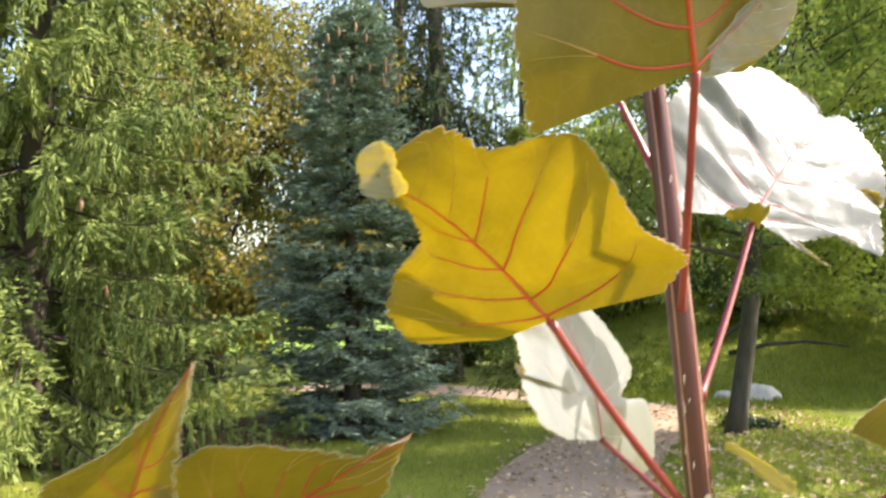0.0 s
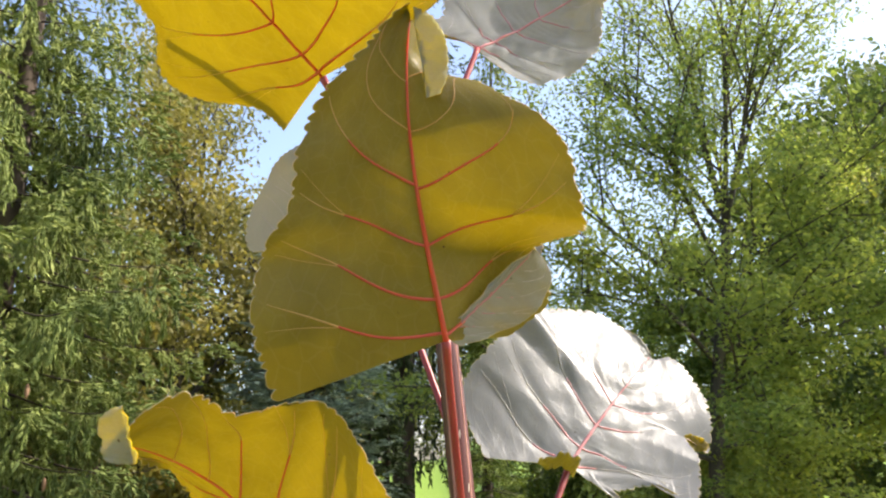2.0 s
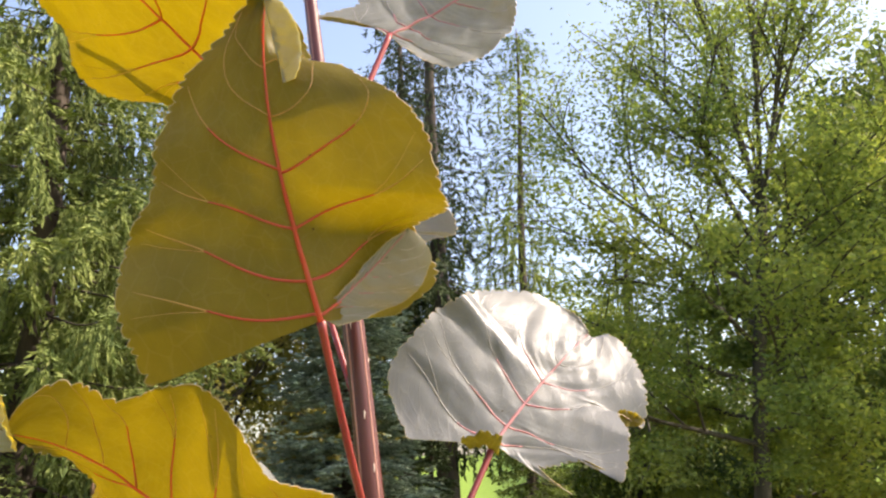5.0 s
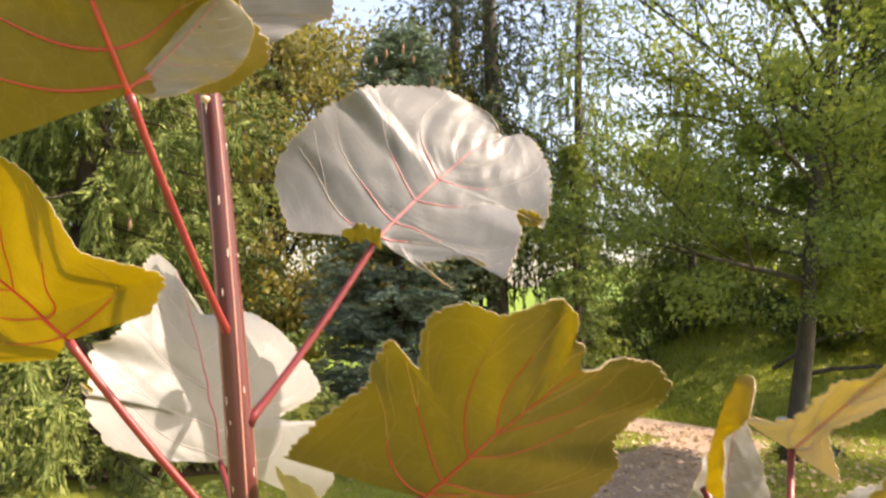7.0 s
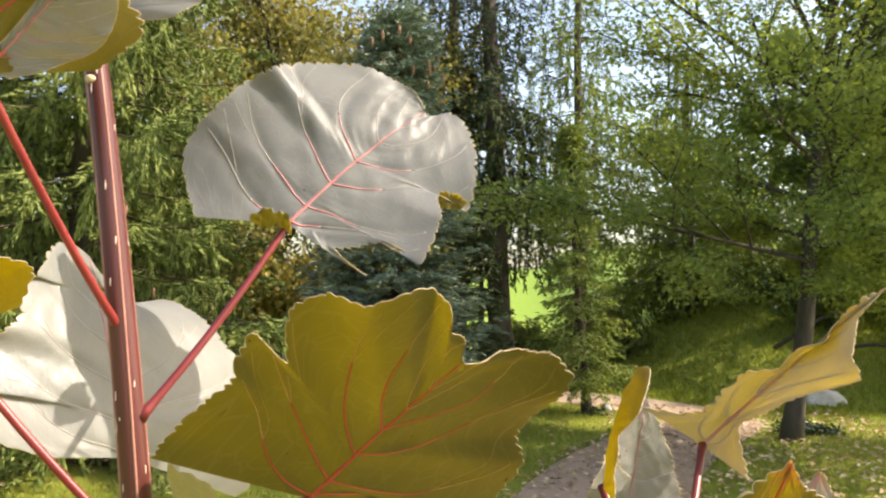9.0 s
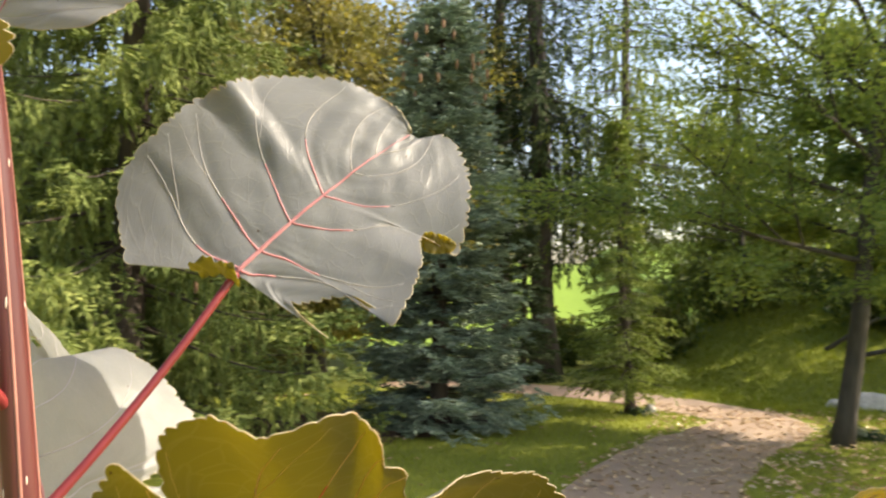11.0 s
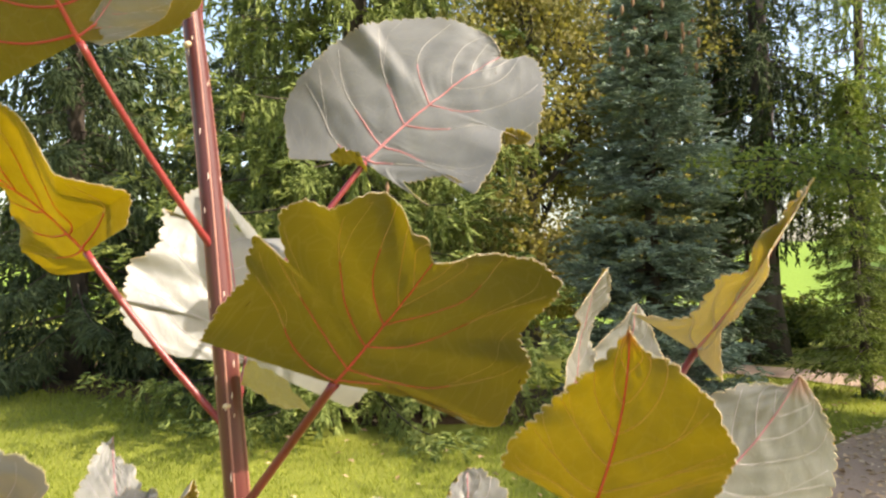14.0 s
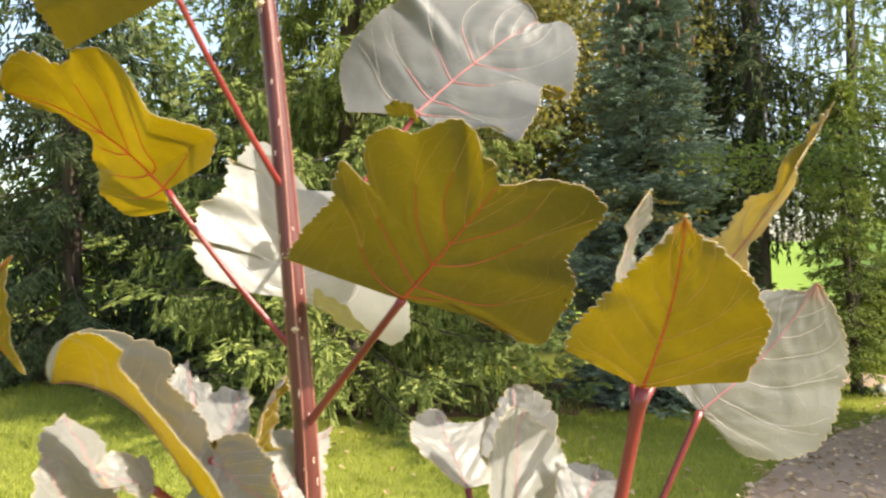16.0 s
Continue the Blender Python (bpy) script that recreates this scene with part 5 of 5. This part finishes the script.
poplar_leaf(far_shoot, (-0.0967, 0.4223, 1.6251), (129.8, -31.3, -47.2), 0.1213, [-4.5, -11.3, 0.2, -23.9], [0.0, 0.12, 0.3, 0.55, 0.8, 1.0],
            [[0.0479, 0.0532, 0.0459, 0.0283, 0.0026, 0], [4, 17, 25, 35, 25, 53], [7, 7, 7, 8, 9, 9], [0, 0, 0, 0, 0, 0]],
            [[0.0176, 0.0458, 0.0371, 0.0318, 0.0136, 0], [9, 14, 40, 58, 53, 53], [5, 5, 5, 5, 6, 6], [0, 0, 0, 0, 0, 0]], 20, "arched yellow poplar leaf with a brown pointed tip", -1, 0.8, 0.0004, 0.00025, False, tip=1.0)
petiole(sapling, on_stem(1.42), (0.1875, 0.2981, 1.5687), 0.0021, 0.0017, 0.0, False)
poplar_leaf(sapling, (0.1875, 0.2981, 1.5687), (-79.8, -54.8, -167.5), 0.1026, [-12.9, 78.0, -8.3, 8.4], [0.0, 0.1, 0.3, 0.5, 0.68, 0.82, 0.92, 1.0],
            [[0.0523, 0.0764, 0.0537, 0.0462, 0.0513, 0.078, 0.0553, 0], [9, 23, 10, 15, 30, 51, 41, 40], [116, 116, 115, 116, 119, 124, 124, 124], [0, 0, 0, 0, 0, 0, 0, 0]],
            [[0.0377, 0.0188, 0.0254, 0.0335, 0.0331, 0.0475, 0.0432, 0], [-12, -19, -32, -42, -50, -56, -57, 40], [20, 20, 20, 19, 19, 18, 18, 18], [0, 0, 0, 0, 0, 0, 0, 0]], 21, "long folded poplar leaf, olive below and white above", 1, 0.8, 0.0032, 0.0005, True)
petiole(sapling, on_stem(1.45), (0.1211, 0.3982, 1.5681), 0.0021, 0.0017, 0.0, False)
poplar_leaf(sapling, (0.1211, 0.3982, 1.5681), (-6.4, -22.6, 147.3), 0.0978, [-10.3, -4.6, -6.1, 28.9], [0.0, 0.12, 0.3, 0.55, 0.8, 1.0],
            [[0.019, 0.0252, 0.0285, 0.0214, 0.0101, 0], [7, 33, 34, 43, 24, 53], [9, 10, 9, 8, 7, 7], [0, 0, 0, 0, 0, 0]],
            [[0.0203, 0.0292, 0.0204, 0.0151, 0.0025, 0], [20, 23, 30, 49, 40, 53], [8, 8, 7, 7, 6, 6], [0, 0, 0, 0, 0, 0]], 22, "pale crinkled poplar leaf near the foot of the shoot", 1, 0.8, 0.0032, 0.0005, True)
petiole(sapling, on_stem(1.44), (0.1755, 0.3292, 1.5871), 0.0021, 0.0017, 0.0, False)
poplar_leaf(sapling, (0.1755, 0.3292, 1.5871), (0.8, -38.2, 110.1), 0.0474, [1.8, 4.6, -9.1, -5.6], [0.0, 0.12, 0.3, 0.55, 0.8, 1.0],
            [[0.0118, 0.0178, 0.0208, 0.0178, 0.0105, 0], [2, 15, 28, 38, 40, 53], [16, 16, 16, 16, 16, 16], [0, 0, 0, 0, 0, 0]],
            [[0.0097, 0.013, 0.0108, 0.0084, 0.0048, 0], [7, 11, 23, 29, 37, 53], [18, 17, 17, 16, 16, 16], [0, 0, 0, 0, 0, 0]], 23, "pale crinkled poplar leaf near the foot of the shoot", 1, 0.8, 0.0032, 0.0005, True)
petiole(sapling, on_stem(1.46), (0.1965, 0.2921, 1.5924), 0.0021, 0.0017, 0.0, False)
poplar_leaf(sapling, (0.1965, 0.2921, 1.5924), (77.8, 30.3, -4.7), 0.0436, [6.3, 11.3, -0.4, 0.7], [0.0, 0.12, 0.3, 0.55, 0.8, 1.0],
            [[0.0095, 0.0234, 0.0217, 0.0151, 0.0082, 0], [-12, 27, 36, 33, 44, 53], [10, 10, 10, 10, 10, 10], [0, 0, 0, 0, 0, 0]],
            [[0.0207, 0.0218, 0.0225, 0.0156, 0.0081, 0], [-1, 3, 15, 24, 26, 53], [4, 4, 5, 5, 5, 5], [0, 0, 0, 0, 0, 0]], 24, "pale crinkled poplar leaf near the foot of the shoot", 1, 0.8, 0.0032, 0.0005, True)
petiole(sapling, on_stem(1.48), (0.182, 0.3477, 1.5822), 0.0021, 0.0017, 0.0, False)
poplar_leaf(sapling, (0.182, 0.3477, 1.5822), (124.3, -84.7, 51.5), 0.0469, [-5.1, -3.1, 20.9, 20.0], [0.0, 0.12, 0.3, 0.55, 0.8, 1.0],
            [[0.0222, 0.0273, 0.0289, 0.0166, 0.0166, 0], [6, 12, 33, 29, 27, 60], [37, 37, 35, 35, 36, 36], [0, 0, 0, 0, 0, 0]],
            [[0.0175, 0.0088, 0.0092, 0.0075, 0.0049, 0], [12, 23, 30, 29, 32, 60], [35, 35, 35, 36, 36, 36], [0, 0, 0, 0, 0, 0]], 25, "pale crinkled poplar leaf near the foot of the shoot", -1, 0.8, 0.0032, 0.0005, True)
petiole(sapling, on_stem(1.44), (0.1397, 0.4298, 1.5271), 0.0021, 0.0017, 0.0, False)
poplar_leaf(sapling, (0.1397, 0.4298, 1.5271), (51.3, -32.4, 91.7), 0.086, [-8.1, -5.1, -4.0, 3.3], [0.0, 0.12, 0.3, 0.55, 0.8, 1.0],
            [[0.0277, 0.0325, 0.0326, 0.0192, 0.0052, 0], [-9, -1, 9, 25, 41, 53], [5, 5, 5, 5, 5, 5], [0, 0, 0, 0, 0, 0]],
            [[0.0216, 0.0306, 0.0257, 0.0157, 0.0074, 0], [4, 3, 12, 30, 29, 53], [6, 5, 5, 5, 5, 5], [0, 0, 0, 0, 0, 0]], 26, "pale crinkled poplar leaf near the foot of the shoot", 1, 0.8, 0.0032, 0.0005, True)
petiole(sapling, on_stem(1.43), (0.1333, 0.2948, 1.5678), 0.0021, 0.0017, 0.0, False)
poplar_leaf(sapling, (0.1333, 0.2948, 1.5678), (20.3, -52.9, 187.6), 0.0548, [-19.6, -13.4, -3.1, -4.4], [0.0, 0.12, 0.3, 0.55, 0.8, 1.0],
            [[0.0175, 0.0272, 0.0301, 0.02, 0.0079, 0], [15, 14, 23, 34, 41, 53], [-17, -17, -17, -18, -19, -19], [0, 0, 0, 0, 0, 0]],
            [[0.0359, 0.0264, 0.0291, 0.0317, 0.018, 0], [9, 19, 24, 23, 30, 53], [6, 5, 5, 5, 5, 5], [0, 0, 0, 0, 0, 0]], 27, "pale crinkled poplar leaf near the foot of the shoot", 1, 0.8, 0.0032, 0.0005, True)
petiole(sapling, on_stem(1.42), (0.1524, 0.2554, 1.5673), 0.0021, 0.0017, 0.0, False)
poplar_leaf(sapling, (0.1524, 0.2554, 1.5673), (3.7, -46.7, 181.1), 0.0397, [-4.8, -9.2, 2.9, 3.5], [0.0, 0.12, 0.3, 0.55, 0.8, 1.0],
            [[0.026, 0.023, 0.0191, 0.0114, 0.0052, 0], [12, 7, 18, 33, 41, 53], [6, 6, 6, 6, 6, 6], [0, 0, 0, 0, 0, 0]],
            [[0.0255, 0.0246, 0.0169, 0.015, 0.0074, 0], [-3, 11, 28, 45, 49, 53], [10, 10, 10, 9, 10, 10], [0, 0, 0, 0, 0, 0]], 28, "pale crinkled poplar leaf near the foot of the shoot", 1, 0.8, 0.0032, 0.0005, True)
petiole(sapling, on_stem(1.46), (0.1883, 0.2625, 1.5849), 0.0021, 0.0017, 0.0, False)
poplar_leaf(sapling, (0.1883, 0.2625, 1.5849), (-25.5, -22.8, -138.1), 0.026, [7.4, 9.4, 4.4, 3.4], [0.0, 0.12, 0.3, 0.55, 0.8, 1.0],
            [[0.0184, 0.0136, 0.0127, 0.0104, 0.0062, 0], [14, 26, 33, 36, 38, 53], [10, 11, 11, 11, 11, 11], [0, 0, 0, 0, 0, 0]],
            [[0.0119, 0.0184, 0.0179, 0.0142, 0.0062, 0], [17, 22, 27, 39, 51, 53], [8, 9, 9, 9, 9, 9], [0, 0, 0, 0, 0, 0]], 29, "pale crinkled poplar leaf near the foot of the shoot", 1, 0.8, 0.0032, 0.0005, True)
petiole(side_shoot, (0.342, 0.372, 1.36), (0.27, 0.4406, 1.5505), 0.0021, 0.0017, 0.0, False)
poplar_leaf(side_shoot, (0.27, 0.4406, 1.5505), (0.4, -48.2, 146.1), 0.0607, [-3.4, -10.7, -10.9, -0.3], [0.0, 0.12, 0.3, 0.55, 0.8, 1.0],
            [[0.012, 0.0205, 0.0251, 0.0254, 0.0138, 0], [30, 29, 23, 15, 31, 53], [9, 8, 7, 6, 5, 5], [0, 0, 0, 0, 0, 0]],
            [[0.0254, 0.0344, 0.0487, 0.0285, 0.0097, 0], [1, 20, 32, 29, 15, 53], [6, 6, 6, 6, 5, 5], [0, 0, 0, 0, 0, 0]], 30, "pale crinkled poplar leaf near the foot of the shoot", 1, 0.8, 0.0032, 0.0005, True)
petiole(side_shoot, (0.342, 0.372, 1.39), (0.2891, 0.4605, 1.56), 0.0021, 0.0017, 0.0, False)
poplar_leaf(side_shoot, (0.2891, 0.4605, 1.56), (-1.8, -49.8, 93.0), 0.0603, [9.2, 8.2, -2.9, 2.2], [0.0, 0.12, 0.3, 0.55, 0.8, 1.0],
            [[0.0162, 0.0198, 0.0203, 0.0158, 0.0112, 0], [19, 30, 36, 26, 37, 53], [6, 6, 6, 5, 5, 5], [0, 0, 0, 0, 0, 0]],
            [[0.0305, 0.0328, 0.0314, 0.0257, 0.0143, 0], [15, 20, 25, 22, 21, 53], [6, 6, 6, 5, 5, 5], [0, 0, 0, 0, 0, 0]], 31, "pale crinkled poplar leaf near the foot of the shoot", 1, 0.8, 0.0032, 0.0005, True)
petiole(side_shoot, (0.345, 0.37, 1.42), (0.3208, 0.3783, 1.5527), 0.0021, 0.0017, 0.0, False)
poplar_leaf(side_shoot, (0.3208, 0.3783, 1.5527), (37.4, -58.4, 121.9), 0.0612, [-5.1, -3.2, 11.1, 9.5], [0.0, 0.12, 0.3, 0.55, 0.8, 1.0],
            [[0.0297, 0.0306, 0.0307, 0.0241, 0.0131, 0], [6, 12, 24, 26, 25, 53], [12, 12, 12, 11, 10, 10], [0, 0, 0, 0, 0, 0]],
            [[0.0328, 0.0402, 0.0396, 0.0322, 0.0125, 0], [9, 16, 27, 31, 44, 53], [10, 10, 10, 10, 10, 10], [0, 0, 0, 0, 0, 0]], 32, "pale crinkled poplar leaf near the foot of the shoot", 1, 0.8, 0.0032, 0.0005, True)
petiole(side_shoot, (0.347, 0.37, 1.44), (0.3469, 0.3789, 1.5558), 0.0021, 0.0017, 0.0, False)
poplar_leaf(side_shoot, (0.3469, 0.3789, 1.5558), (18.5, -30.4, 73.4), 0.0444, [7.4, 5.7, -7.1, -3.8], [0.0, 0.12, 0.3, 0.55, 0.8, 1.0],
            [[0.0109, 0.0164, 0.0192, 0.0182, 0.009, 0], [20, 28, 29, 31, 36, 53], [12, 12, 11, 11, 11, 11], [0, 0, 0, 0, 0, 0]],
            [[0.0168, 0.0219, 0.02, 0.0155, 0.0096, 0], [19, 12, 25, 31, 31, 53], [13, 12, 12, 11, 10, 10], [0, 0, 0, 0, 0, 0]], 33, "pale crinkled poplar leaf near the foot of the shoot", 1, 0.8, 0.0032, 0.0005, True)
poplar_leaf(sapling, (0.0983, 0.3237, 1.9411), (21.0, -116.2, 68.5), 0.0378, [2.0, 3.0, 6.0, -8.0], [0.0, 0.2, 0.5, 0.8, 1.0],
            [[0.0008, 0.0008, 0.001, 0.0008, 0], [10, 5, 5, 10, 40], [8, 8, 8, 8, 8], [0, 0, 0, 0, 0]],
            [[0.005, 0.009, 0.011, 0.008, 0], [10, 5, 5, 10, 40], [8, 8, 8, 8, 8], [0, 0, 0, 0, 0]], 34, "pale turned-over strip beside the tip of a poplar leaf", 1, 0.8, 0.0004, 0.00025, False, None, 2, green=0.10)
poplar_leaf(sapling, (0.2795, 0.5721, 1.815), (92.7, 15.7, 8.8), 0.0185, [2.0, 3.0, 6.0, -8.0], [0.0, 0.2, 0.5, 0.8, 1.0],
            [[0.002, 0.003, 0.003, 0.002, 0], [10, 5, 5, 10, 40], [8, 8, 8, 8, 8], [0, 0, 0, 0, 0]],
            [[0.006, 0.008, 0.007, 0.005, 0], [10, 5, 5, 10, 40], [8, 8, 8, 8, 8], [0, 0, 0, 0, 0]], 37, "yellow corner folded under a silvery poplar leaf", -1, 0.8, 0.0004, 0.00025, False, None, 2, green=0.00)
